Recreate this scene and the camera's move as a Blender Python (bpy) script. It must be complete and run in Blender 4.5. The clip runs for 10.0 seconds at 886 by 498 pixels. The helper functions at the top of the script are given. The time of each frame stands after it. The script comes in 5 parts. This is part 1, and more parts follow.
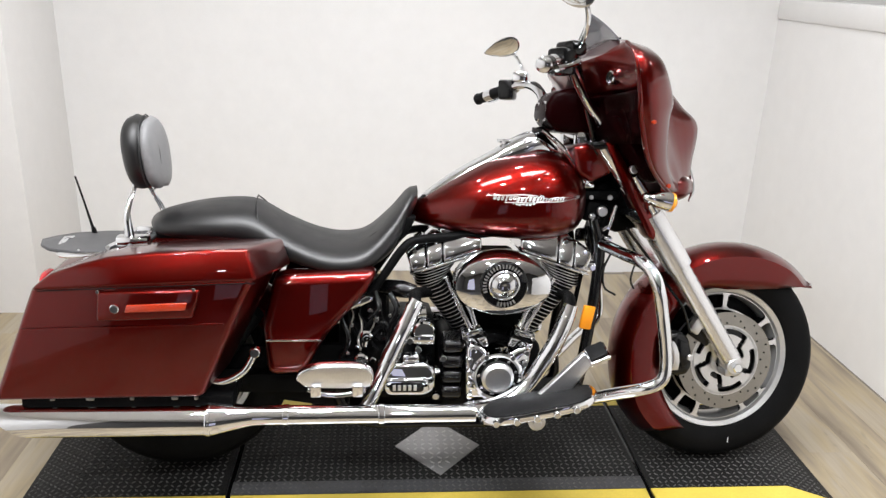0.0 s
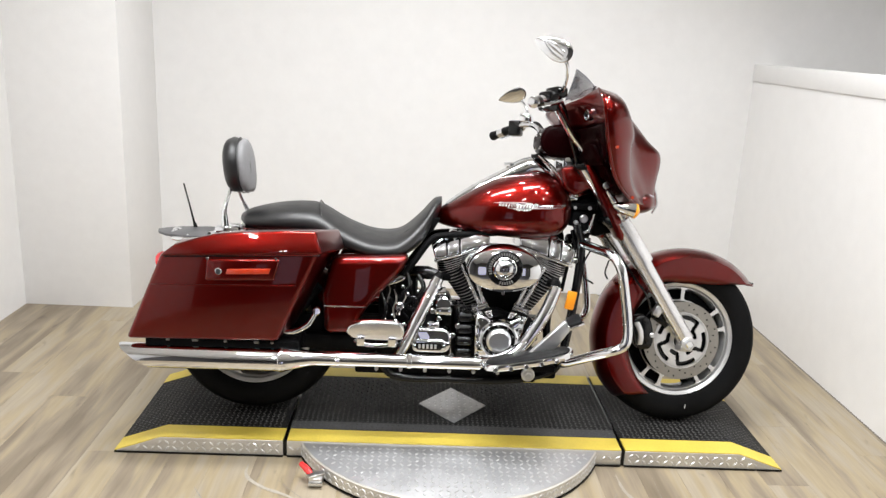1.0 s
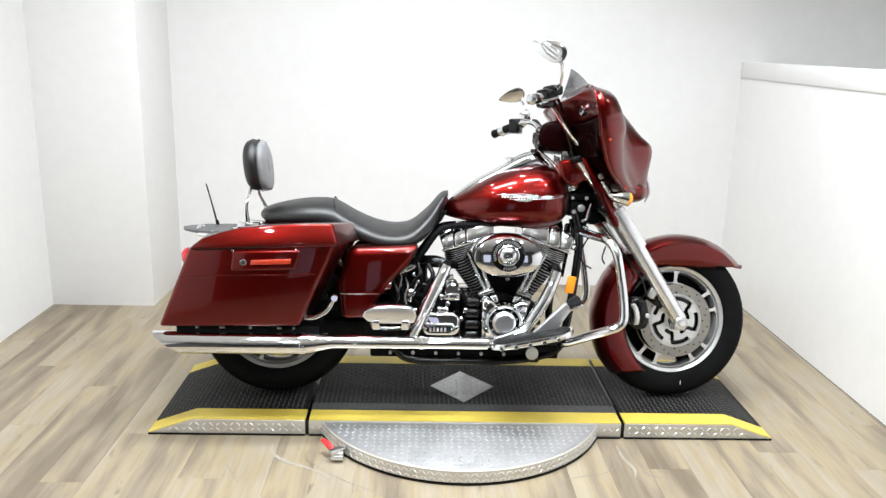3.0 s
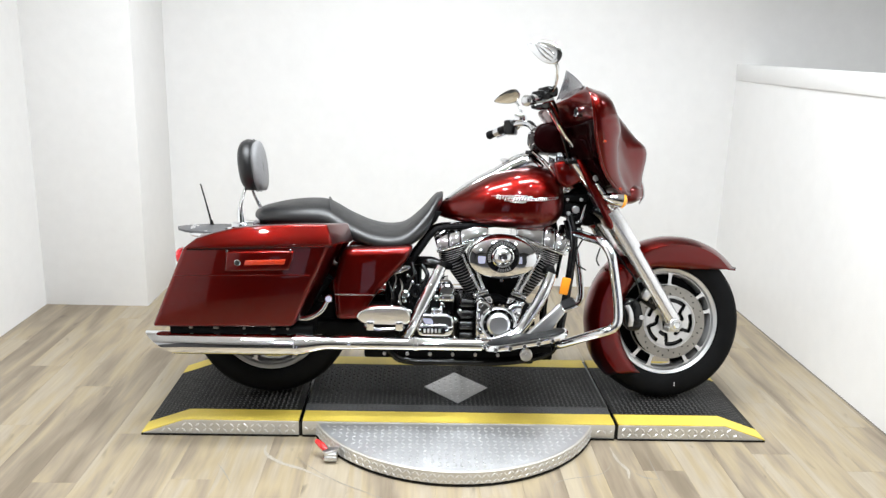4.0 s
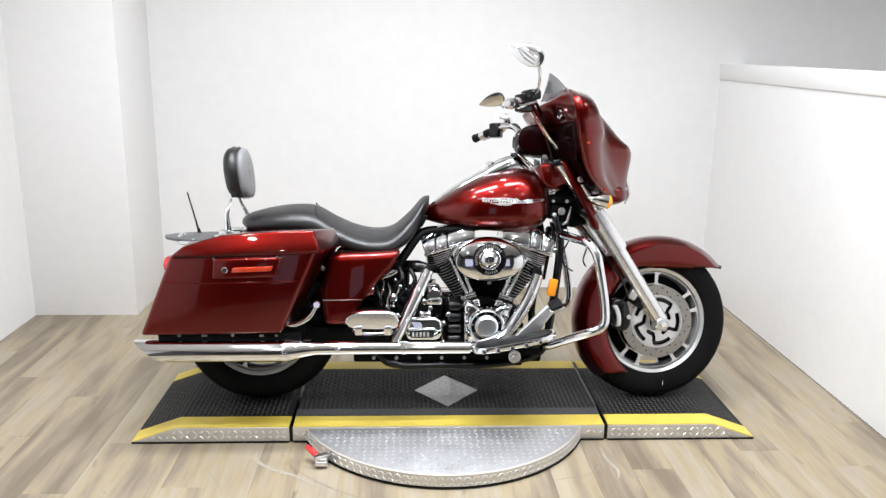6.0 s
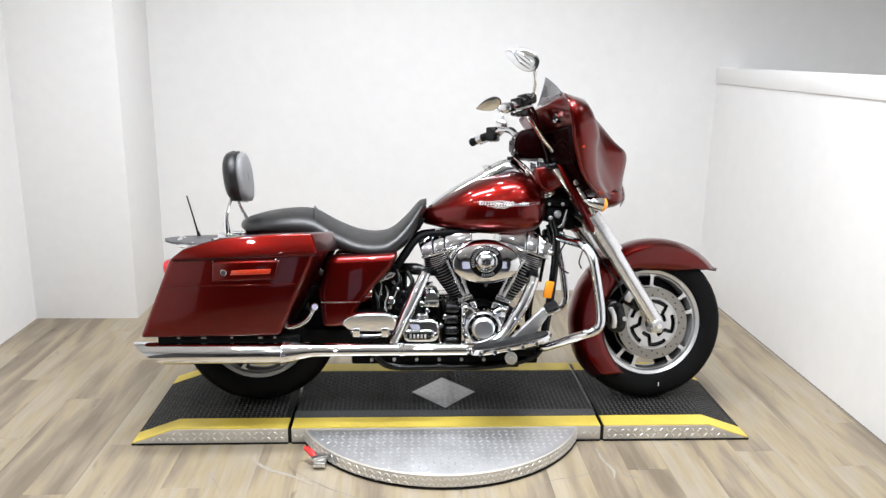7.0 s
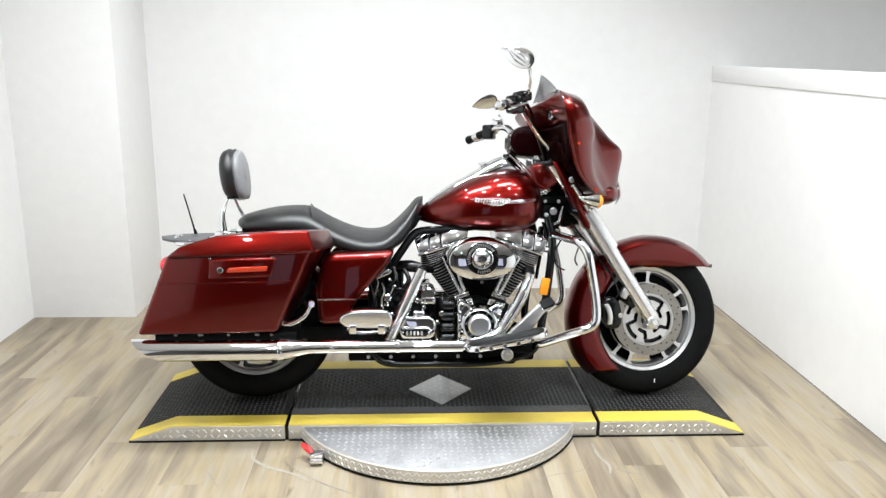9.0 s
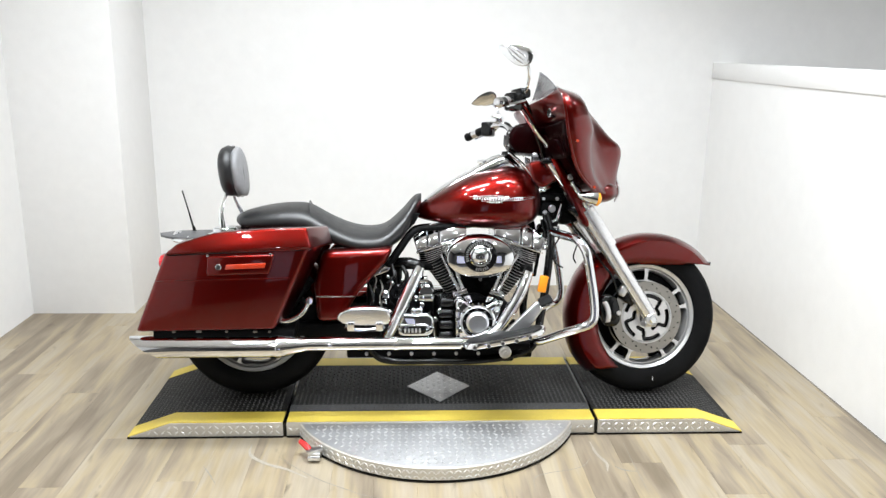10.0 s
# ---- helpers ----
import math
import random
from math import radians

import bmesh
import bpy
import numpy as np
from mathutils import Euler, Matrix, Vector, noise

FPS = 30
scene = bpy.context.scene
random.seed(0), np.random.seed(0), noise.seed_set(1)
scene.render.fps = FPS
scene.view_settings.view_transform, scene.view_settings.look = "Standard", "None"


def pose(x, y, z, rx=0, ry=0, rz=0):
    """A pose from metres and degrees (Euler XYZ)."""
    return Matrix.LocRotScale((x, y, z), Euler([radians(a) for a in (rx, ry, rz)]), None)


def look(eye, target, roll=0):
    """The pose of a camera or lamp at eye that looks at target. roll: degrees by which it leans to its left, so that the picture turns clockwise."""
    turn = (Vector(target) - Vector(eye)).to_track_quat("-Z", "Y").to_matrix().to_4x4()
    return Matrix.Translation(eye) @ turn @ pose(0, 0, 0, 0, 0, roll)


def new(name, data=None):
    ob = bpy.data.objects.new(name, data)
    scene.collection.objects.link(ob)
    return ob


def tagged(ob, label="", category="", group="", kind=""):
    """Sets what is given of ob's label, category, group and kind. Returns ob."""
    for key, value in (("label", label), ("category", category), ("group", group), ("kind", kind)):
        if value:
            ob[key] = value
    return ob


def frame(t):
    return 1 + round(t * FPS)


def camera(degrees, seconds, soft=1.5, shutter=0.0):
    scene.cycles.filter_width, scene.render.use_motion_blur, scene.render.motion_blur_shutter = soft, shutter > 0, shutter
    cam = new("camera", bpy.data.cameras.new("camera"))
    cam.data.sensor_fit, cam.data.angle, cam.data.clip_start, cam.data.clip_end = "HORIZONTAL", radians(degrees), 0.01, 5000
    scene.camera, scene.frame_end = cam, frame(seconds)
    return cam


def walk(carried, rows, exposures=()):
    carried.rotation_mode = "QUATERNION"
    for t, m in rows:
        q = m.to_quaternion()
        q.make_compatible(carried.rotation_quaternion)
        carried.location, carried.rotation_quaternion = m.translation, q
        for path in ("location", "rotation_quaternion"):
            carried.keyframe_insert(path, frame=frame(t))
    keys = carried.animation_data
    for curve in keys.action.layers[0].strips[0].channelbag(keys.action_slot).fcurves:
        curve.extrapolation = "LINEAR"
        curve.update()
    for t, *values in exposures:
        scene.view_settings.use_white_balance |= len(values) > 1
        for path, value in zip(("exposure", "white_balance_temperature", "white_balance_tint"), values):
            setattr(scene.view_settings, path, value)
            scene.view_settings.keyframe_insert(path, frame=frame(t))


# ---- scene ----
cam = camera(58.5, 10.0, soft=1.4)
PATH = [
    (0, (-0.190, -2.105, 1.498), (-0.028, -0.227, 0.829), 2.08),
    (0.5, (-0.130, -2.515, 1.516), (-0.056, -0.601, 0.942), 1.71),
    (1, (-0.185, -2.838, 1.489), (-0.107, -0.909, 0.968), 2.90),
    (1.5, (-0.251, -3.052, 1.480), (-0.147, -1.127, 0.949), 0.76),
    (2, (-0.241, -3.102, 1.486), (-0.154, -1.170, 0.974), 1.71),
    (2.5, (-0.214, -3.068, 1.481), (-0.156, -1.141, 0.948), 1.82),
    (3, (-0.210, -3.056, 1.479), (-0.139, -1.122, 0.974), 1.60),
    (4.5, (-0.206, -3.055, 1.479), (-0.121, -1.120, 0.979), 1.96),
    (5, (-0.207, -3.060, 1.475), (-0.131, -1.124, 0.981), 1.64),
    (5.5, (-0.194, -3.059, 1.482), (-0.095, -1.124, 0.985), 1.00),
    (7, (-0.172, -3.098, 1.488), (-0.073, -1.160, 1.003), 0.85),
    (7.5, (-0.162, -3.103, 1.482), (-0.058, -1.164, 1.001), 0.60),
    (8, (-0.161, -3.107, 1.482), (-0.054, -1.169, 0.998), 0.95),
    (8.5, (-0.155, -3.110, 1.482), (-0.044, -1.170, 1.009), 0.76),
    (9, (-0.162, -3.111, 1.478), (-0.060, -1.173, 0.994), 0.72),
    (9.5, (-0.149, -3.113, 1.475), (-0.056, -1.175, 0.989), 0.74),
    (10, (-0.149, -3.110, 1.482), (-0.051, -1.175, 0.989), 0.82),
]
EXPOSURES = [(0, -0.06, 6750, 14), (0.5, -0.02, 6750, 14), (1, 0.0, 6800, 13), (1.5, 0.08, 6800, 14), (2.5, 0.15, 6600, 11), (3, 0.18, 6500, 10), (4.5, 0.16, 6500, 11),
             (5.5, 0.12, 6500, 13), (7, 0.03, 6500, 13), (8, 0.16, 6500, 11), (9, 0.17, 6500, 10), (10, 0.18, 6500, 10)]
walk(cam, [(t, look(eye, target, roll)) for t, eye, target, roll in PATH], EXPOSURES)


# ---- world and lamps ----
world = bpy.data.worlds.new("world")
scene.world = world
world.use_nodes = True
world.node_tree.nodes["Background"].inputs[0].default_value = (0.8, 0.85, 1.0, 1)
world.node_tree.nodes["Background"].inputs[1].default_value = 0.05
CEILING = 3.0


def lamp(name, m, watts, size, colour=(0.90, 0.96, 1.0), shape="DISK", spread=165):
    data = bpy.data.lights.new(name, "AREA")
    data.shape, data.size, data.energy, data.color = shape, size, watts, colour
    if shape == "RECTANGLE":
        data.size_y = size * 0.5
    data.spread = radians(spread)
    ob = new(name, data)
    ob.matrix_world = m
    return ob


# the last two, at y -5, are added out of view to brighten the end wall
DOWNLIGHTS = [(-1.3, -1.1, 16), (-0.45, -1.1, 16), (0.45, -1.1, 16), (1.2, -1.1, 16), (-1.0, 0.60, 8), (0.0, 0.60, 8), (1.0, 0.60, 8),
              (-1.3, -2.6, 20), (0.0, -2.6, 20), (1.2, -2.6, 20), (-0.9, -5.0, 7), (1.1, -5.0, 7)]
for lx, ly, watts in DOWNLIGHTS:
    lamp("downlight_lamp", pose(lx, ly, CEILING - 0.03), watts, 0.14)
# flat ceiling panels: two over the turntable, one added to brighten beyond the partition
PANELS = [(-0.62, -0.32, 26), (0.42, -0.32, 26), (3.2, -0.3, 26)]
for lx, ly, watts in PANELS:
    lamp("panel_lamp", pose(lx, ly, CEILING - 0.045), watts, 0.84, (0.90, 0.96, 1.0), "RECTANGLE", 140)


# ---- materials ----
def material(name, base, rough=0.5, metal=0.0, coat=0.0, bump=0.0, grain=60.0, vary=0.12, stretch=(1, 1, 1), rough_vary=0.1,
             emit=0.0, alpha=1.0, transmission=0.0, ior=1.45, pieces=0.0, coat_rough=0.03, spec=0.5):
    """A procedural surface: colour varied at two scales, roughness varied, fine relief."""
    m = bpy.data.materials.new(name)
    m.use_nodes = True
    nt = m.node_tree
    b = nt.nodes["Principled BSDF"]
    link = nt.links.new
    co = nt.nodes.new("ShaderNodeTexCoord")
    mp = nt.nodes.new("ShaderNodeMapping")
    mp.inputs["Scale"].default_value = stretch
    link(co.outputs["Object"], mp.inputs["Vector"])
    big = nt.nodes.new("ShaderNodeTexNoise")
    big.inputs["Scale"].default_value = grain * 0.06
    big.inputs["Detail"].default_value = 3
    fine = nt.nodes.new("ShaderNodeTexNoise")
    fine.inputs["Scale"].default_value = grain
    fine.inputs["Detail"].default_value = 4
    for n in (big, fine):
        link(mp.outputs[0], n.inputs["Vector"])
    add = nt.nodes.new("ShaderNodeMath")
    add.operation = "ADD"
    link(big.outputs[0], add.inputs[0])
    link(fine.outputs[0], add.inputs[1])
    src = add.outputs[0]
    if pieces:
        info = nt.nodes.new("ShaderNodeObjectInfo")
        mul = nt.nodes.new("ShaderNodeMath")
        mul.operation = "MULTIPLY_ADD"
        mul.inputs[1].default_value = pieces
        link(info.outputs["Random"], mul.inputs[0])
        link(src, mul.inputs[2])
        sub = nt.nodes.new("ShaderNodeMath")
        sub.operation = "SUBTRACT"
        sub.inputs[1].default_value = pieces * 0.5
        link(mul.outputs[0], sub.inputs[0])
        src = sub.outputs[0]
    ramp = nt.nodes.new("ShaderNodeMapRange")
    ramp.inputs["From Min"].default_value, ramp.inputs["From Max"].default_value = 0.6, 1.4
    ramp.inputs["To Min"].default_value, ramp.inputs["To Max"].default_value = 1 - vary, 1 + vary
    link(src, ramp.inputs["Value"])
    mix = nt.nodes.new("ShaderNodeVectorMath")
    mix.operation = "SCALE"
    mix.inputs[0].default_value = base
    link(ramp.outputs[0], mix.inputs["Scale"])
    link(mix.outputs[0], b.inputs["Base Color"])
    rr = nt.nodes.new("ShaderNodeMapRange")
    rr.inputs["From Min"].default_value, rr.inputs["From Max"].default_value = 0.3, 0.7
    rr.inputs["To Min"].default_value = max(0.0, rough * (1 - rough_vary))
    rr.inputs["To Max"].default_value = min(1.0, rough * (1 + rough_vary))
    link(big.outputs[0], rr.inputs["Value"])
    link(rr.outputs[0], b.inputs["Roughness"])
    b.inputs["Metallic"].default_value = metal
    b.inputs["Coat Weight"].default_value = coat
    b.inputs["Coat Roughness"].default_value = coat_rough
    b.inputs["IOR"].default_value = ior
    b.inputs["Alpha"].default_value = alpha
    b.inputs["Specular IOR Level"].default_value = spec
    b.inputs["Transmission Weight"].default_value = transmission
    if bump:
        bp = nt.nodes.new("ShaderNodeBump")
        bp.inputs["Strength"].default_value = bump
        bp.inputs["Distance"].default_value = 0.002
        link(fine.outputs[0], bp.inputs["Height"])
        link(bp.outputs[0], b.inputs["Normal"])
    if emit:
        b.inputs["Emission Color"].default_value = (*base, 1)
        b.inputs["Emission Strength"].default_value = emit
    return m


RED = material("candy_red_paint", (0.130, 0.0029, 0.0016), 0.30, 0.97, 0.80, 0, 40, 0.05, spec=0.2, coat_rough=0.012)
RED.node_tree.nodes["Principled BSDF"].inputs["Coat IOR"].default_value = 1.48
# the body red, darkened to hold the shade inside the fairing
INNER_RED = material("shade_darkened_red", (0.006, 0.0004, 0.0006), 0.26, 0.0, 0.0, 0, 40, 0.08, spec=0.04)
CHROME = material("polished_chrome", (0.83, 0.845, 0.87), 0.022, 1.0, 0, 0, 30, 0.03)
CONSOLE = material("hazed_chrome", (0.70, 0.71, 0.73), 0.10, 1.0, 0, 0, 30, 0.05)
SATIN = material("satin_aluminium", (0.72, 0.72, 0.72), 0.32, 1.0, 0, 0.03, 200, 0.06)
BRUSHED = material("brushed_steel_disc", (0.31, 0.295, 0.27), 0.36, 1.0, 0, 0.05, 300, 0.10)
BLACK = material("gloss_black_enamel", (0.003, 0.003, 0.0032), 0.2, 0, 0.2, 0.02, 200, 0.2, spec=0.3)
CRINKLE = material("black_crinkle_paint", (0.0028, 0.0028, 0.0030), 0.5, 0, 0, 0.35, 500, 0.25, spec=0.07)
LEATHER = material("black_vinyl", (0.0036, 0.0036, 0.0041), 0.40, 0, 0, 0.14, 420, 0.25, spec=0.75)
LEATHER_FACE = material("grey_black_stitched_vinyl", (0.20, 0.20, 0.205), 0.42, 0, 0, 0.35, 520, 0.2)
RUBBER = material("tyre_rubber", (0.0056, 0.0056, 0.0060), 0.6, 0, 0, 0.25, 260, 0.4, spec=0.08)
FLOORBOARD = material("footboard_rubber", (0.008, 0.008, 0.0085), 0.5, 0, 0, 0.3, 300, 0.2, spec=0.12)
AMBER = material("amber_lens", (0.95, 0.36, 0.02), 0.18, 0, 0.6, 0.05, 120, 0.08)
ORANGE = material("orange_tag", (0.95, 0.32, 0.01), 0.45, 0, 0, 0.05, 120, 0.06)
REFLECTOR = material("orange_reflector", (0.40, 0.030, 0.008), 0.12, 0, 1.0, 0.6, 260, 0.25)
TAIL_RED = material("red_lens", (0.75, 0.03, 0.04), 0.15, 0, 1.0, 0.1, 150, 0.1)
MIRROR = material("mirror_glass", (0.9, 0.9, 0.9), 0.015, 1.0, 0, 0, 30, 0.01)
SMOKE = material("smoked_acrylic", (0.07, 0.07, 0.085), 0.06, 0, 0, 0, 30, 0.05, alpha=0.72)
RACK = material("grey_rack_paint", (0.10, 0.10, 0.104), 0.45, 0.3, 0, 0.1, 200, 0.1)
SILVER = material("silver_clear_coated_metal", (0.76, 0.76, 0.77), 0.25, 0.9, 0, 0.03, 200, 0.05)
RIM = material("machined_aluminium_rim", (0.70, 0.70, 0.70), 0.34, 0.72, 0, 0.04, 200, 0.06)
RACK_DARK = material("scuffed_rubber", (0.020, 0.020, 0.021), 0.7, 0, 0, 0.2, 200, 0.3, spec=0.15)
LENS = material("clear_lens", (0.95, 0.95, 0.95), 0.03, 0, 0, 0, 30, 0.02, transmission=0.9)
DECK = material("black_anti_slip_coating", (0.0110, 0.0106, 0.0103), 0.5, 0, 0, 0.5, 350, 0.35, spec=0.16)
DECK_LUG = material("worn_black_tread", (0.082, 0.081, 0.079), 0.45, 0, 0, 0.2, 60, 0.5, spec=0.35)
WORN = material("worn_grey_coating", (0.055, 0.055, 0.058), 0.5, 0.2, 0, 0.4, 300, 0.3)
YELLOW = material("yellow_safety_tape", (0.62, 0.47, 0.075), 0.5, 0, 0, 0.1, 160, 0.12)
LUG = material("polished_tread_lug", (0.76, 0.76, 0.76), 0.32, 0.8, 0, 0.03, 160, 0.08)
PLATE = material("aluminium_tread_plate", (0.56, 0.56, 0.57), 0.38, 0.72, 0, 0.06, 160, 0.10)
PLATE_EDGE = material("aluminium_tread_edge", (0.62, 0.60, 0.56), 0.38, 0.6, 0, 0.06, 160, 0.10)
PARTITION = material("semi_gloss_white_paint", (0.80, 0.79, 0.78), 0.34, 0, 0, 0.05, 200, 0.03)
WALL = material("white_wall_paint", (0.80, 0.79, 0.78), 0.55, 0, 0, 0.06, 260, 0.03)
CEIL = material("ceiling_paint", (0.84, 0.835, 0.83), 0.8, 0, 0, 0.1, 120, 0.05)
FARWALL = material("beige_wall_paint", (0.62, 0.58, 0.53), 0.7, 0, 0, 0.1, 100, 0.08)
# for the unseen walls behind the camera: dark, to be reflected as a dim room
DARKWALL = material("unseen_wall_tone", (0.13, 0.125, 0.12), 0.7, 0, 0, 0.1, 100, 0.1)
UNSEEN_FLOOR = material("unseen_dark_floor", (0.075, 0.073, 0.070), 0.45, 0, 0, 0.1, 40, 0.35)
SCORE = material("floor_score_line", (0.20, 0.18, 0.155), 0.8, 0, 0, 0.1, 200, 0.3)
SCRATCH = material("floor_scratch", (0.255, 0.238, 0.212), 0.8, 0, 0, 0.1, 200, 0.3)
SCUFF = material("pale_floor_scuff", (0.335, 0.302, 0.250), 0.6, 0, 0, 0.1, 90, 0.25)
RED_PLASTIC = material("red_plastic", (0.75, 0.03, 0.03), 0.35, 0, 0.3, 0.05, 200, 0.1)
PANE = material("daylit_pane", (0.77, 0.78, 1.0), 0.3, emit=0.4)


def plank_material():
    """Vinyl plank: tan and grey boards with streaks along the board."""
    m = bpy.data.materials.new("wood_look_vinyl_plank")
    m.use_nodes = True
    nt, link = m.node_tree, m.node_tree.links.new
    b = nt.nodes["Principled BSDF"]
    co = nt.nodes.new("ShaderNodeTexCoord")
    info = nt.nodes.new("ShaderNodeObjectInfo")
    shift = nt.nodes.new("ShaderNodeVectorMath")
    shift.operation = "SCALE"
    shift.inputs["Scale"].default_value = 37.0
    rnd = nt.nodes.new("ShaderNodeCombineXYZ")
    for i in range(3):
        link(info.outputs["Random"], rnd.inputs[i])
    link(rnd.outputs[0], shift.inputs[0])
    add = nt.nodes.new("ShaderNodeVectorMath")
    link(co.outputs["Object"], add.inputs[0])
    link(shift.outputs[0], add.inputs[1])

    def streaks(scale, stretch, detail=4.0, distortion=0.3):
        mp = nt.nodes.new("ShaderNodeMapping")
        mp.inputs["Scale"].default_value = stretch
        link(add.outputs[0], mp.inputs["Vector"])
        n = nt.nodes.new("ShaderNodeTexNoise")
        n.inputs["Scale"].default_value, n.inputs["Detail"].default_value, n.inputs["Distortion"].default_value = scale, detail, distortion
        link(mp.outputs[0], n.inputs["Vector"])
        return n.outputs[0]

    broad = streaks(2.6, (4.6, 0.62, 1), 3, 0.35)
    fine = streaks(14.0, (6, 0.35, 1), 5, 0.2)
    knots = streaks(7.0, (2.2, 0.7, 1), 2, 0.8)
    tone = nt.nodes.new("ShaderNodeMath")
    tone.operation = "MULTIPLY_ADD"
    tone.inputs[1].default_value = 0.21
    link(info.outputs["Random"], tone.inputs[0])
    link(broad, tone.inputs[2])
    ramp = nt.nodes.new("ShaderNodeValToRGB")
    e = ramp.color_ramp.elements
    e[0].position, e[0].color = 0.40, (0.176, 0.139, 0.096, 1)
    e[1].position, e[1].color = 0.86, (0.348, 0.291, 0.204, 1)
    for p, c in ((0.52, (0.244, 0.198, 0.143, 1)), (0.62, (0.319, 0.256, 0.162, 1)), (0.72, (0.319, 0.270, 0.202, 1))):
        k = e.new(p)
        k.color = c
    link(tone.outputs[0], ramp.inputs[0])
    dark = nt.nodes.new("ShaderNodeMapRange")
    dark.inputs["From Min"].default_value, dark.inputs["From Max"].default_value = 0.3, 0.65
    dark.inputs["To Min"].default_value, dark.inputs["To Max"].default_value = 0.89, 1.05
    link(fine, dark.inputs["Value"])
    kn = nt.nodes.new("ShaderNodeMapRange")
    kn.inputs["From Min"].default_value, kn.inputs["From Max"].default_value = 0.66, 0.78
    kn.inputs["To Min"].default_value, kn.inputs["To Max"].default_value = 1.0, 0.6
    link(knots, kn.inputs["Value"])
    mul = nt.nodes.new("ShaderNodeMath")
    mul.operation = "MULTIPLY"
    link(dark.outputs[0], mul.inputs[0])
    link(kn.outputs[0], mul.inputs[1])
    mix = nt.nodes.new("ShaderNodeVectorMath")
    mix.operation = "SCALE"
    link(ramp.outputs[0], mix.inputs[0])
    link(mul.outputs[0], mix.inputs["Scale"])
    link(mix.outputs[0], b.inputs["Base Color"])
    b.inputs["Roughness"].default_value = 0.42
    bp = nt.nodes.new("ShaderNodeBump")
    bp.inputs["Strength"].default_value, bp.inputs["Distance"].default_value = 0.15, 0.001
    link(fine, bp.inputs["Height"])
    link(bp.outputs[0], b.inputs["Normal"])
    return m


PLANK = plank_material()


# ---- building helpers ----
def finish(name, bm, mat, sharp=35):
    me = bpy.data.meshes.new(name)
    bmesh.ops.recalc_face_normals(bm, faces=bm.faces)
    bm.to_mesh(me)
    bm.free()
    me.materials.append(mat)
    me.shade_smooth()
    me.set_sharp_from_angle(angle=radians(sharp))
    return me


PLACE = Matrix.Identity(4)


def part(name, bm, mat, parent, label="", sharp=35):
    """Links a bmesh as one mesh under a thing or part."""
    if PLACE != Matrix.Identity(4):
        bm.transform(PLACE)
    ob = new(name, finish(name, bm, mat, sharp))
    ob.parent = parent
    if label:
        tagged(ob, label)
    return ob


def structure(name, bm, mat, label, category, sharp=35):
    return tagged(new(name, finish(name, bm, mat, sharp)), label, category, kind="structure")


def bevel(bm, width, segments=2, angle=30):
    if width > 0:
        edges = [e for e in bm.edges if len(e.link_faces) == 2 and e.calc_face_angle(0) > radians(angle)]
        bmesh.ops.bevel(bm, geom=edges, offset=width, segments=segments, profile=0.5, affect="EDGES", clamp_overlap=True)
    return bm


def box(x0, x1, y0, y1, z0, z1, r=0.0, segments=2):
    bm = bmesh.new()
    bmesh.ops.create_cube(bm, size=1)
    for v in bm.verts:
        v.co = (x0 if v.co.x < 0 else x1, y0 if v.co.y < 0 else y1, z0 if v.co.z < 0 else z1)
    return bevel(bm, r, segments)


def hull8(bottom, top, r=0.0, segments=3):
    """A solid between two rings of the same number of corners."""
    bm = bmesh.new()
    a = [bm.verts.new(p) for p in bottom]
    b = [bm.verts.new(p) for p in top]
    n = len(a)
    bm.faces.new(a[::-1])
    bm.faces.new(b)
    for i in range(n):
        bm.faces.new((a[i], a[(i + 1) % n], b[(i + 1) % n], b[i]))
    bmesh.ops.recalc_face_normals(bm, faces=bm.faces)
    return bevel(bm, r, segments)


def prism(outline, y0, y1, r=0.0, segments=2):
    """An outline in x and z, given depth along y."""
    return hull8([(x, y0, z) for x, z in outline], [(x, y1, z) for x, z in outline], r, segments)


def spline(points, n):
    """n + 1 points along a smooth curve through the given ones."""
    p = [Vector(q) for q in points]
    p = [2 * p[0] - p[1]] + p + [2 * p[-1] - p[-2]]
    out = []
    for i in range(n + 1):
        u = i / n * (len(p) - 3)
        k = min(int(u), len(p) - 4)
        f = u - k
        a, b, c, d = p[k:k + 4]
        out.append(0.5 * (2 * b + (c - a) * f + (2 * a - 5 * b + 4 * c - d) * f * f + (3 * b - a - 3 * c + d) * f ** 3))
    return out


def rings(bm, loops, close=True, caps=True):
    made = [[bm.verts.new(p) for p in loop] for loop in loops]
    n = len(made[0])
    for a, b in zip(made, made[1:]):
        for i in range(n if close else n - 1):
            j = (i + 1) % n
            bm.faces.new((a[i], a[j], b[j], b[i]))
    if caps:
        bm.faces.new(made[0][::-1])
        bm.faces.new(made[-1])
    return bm


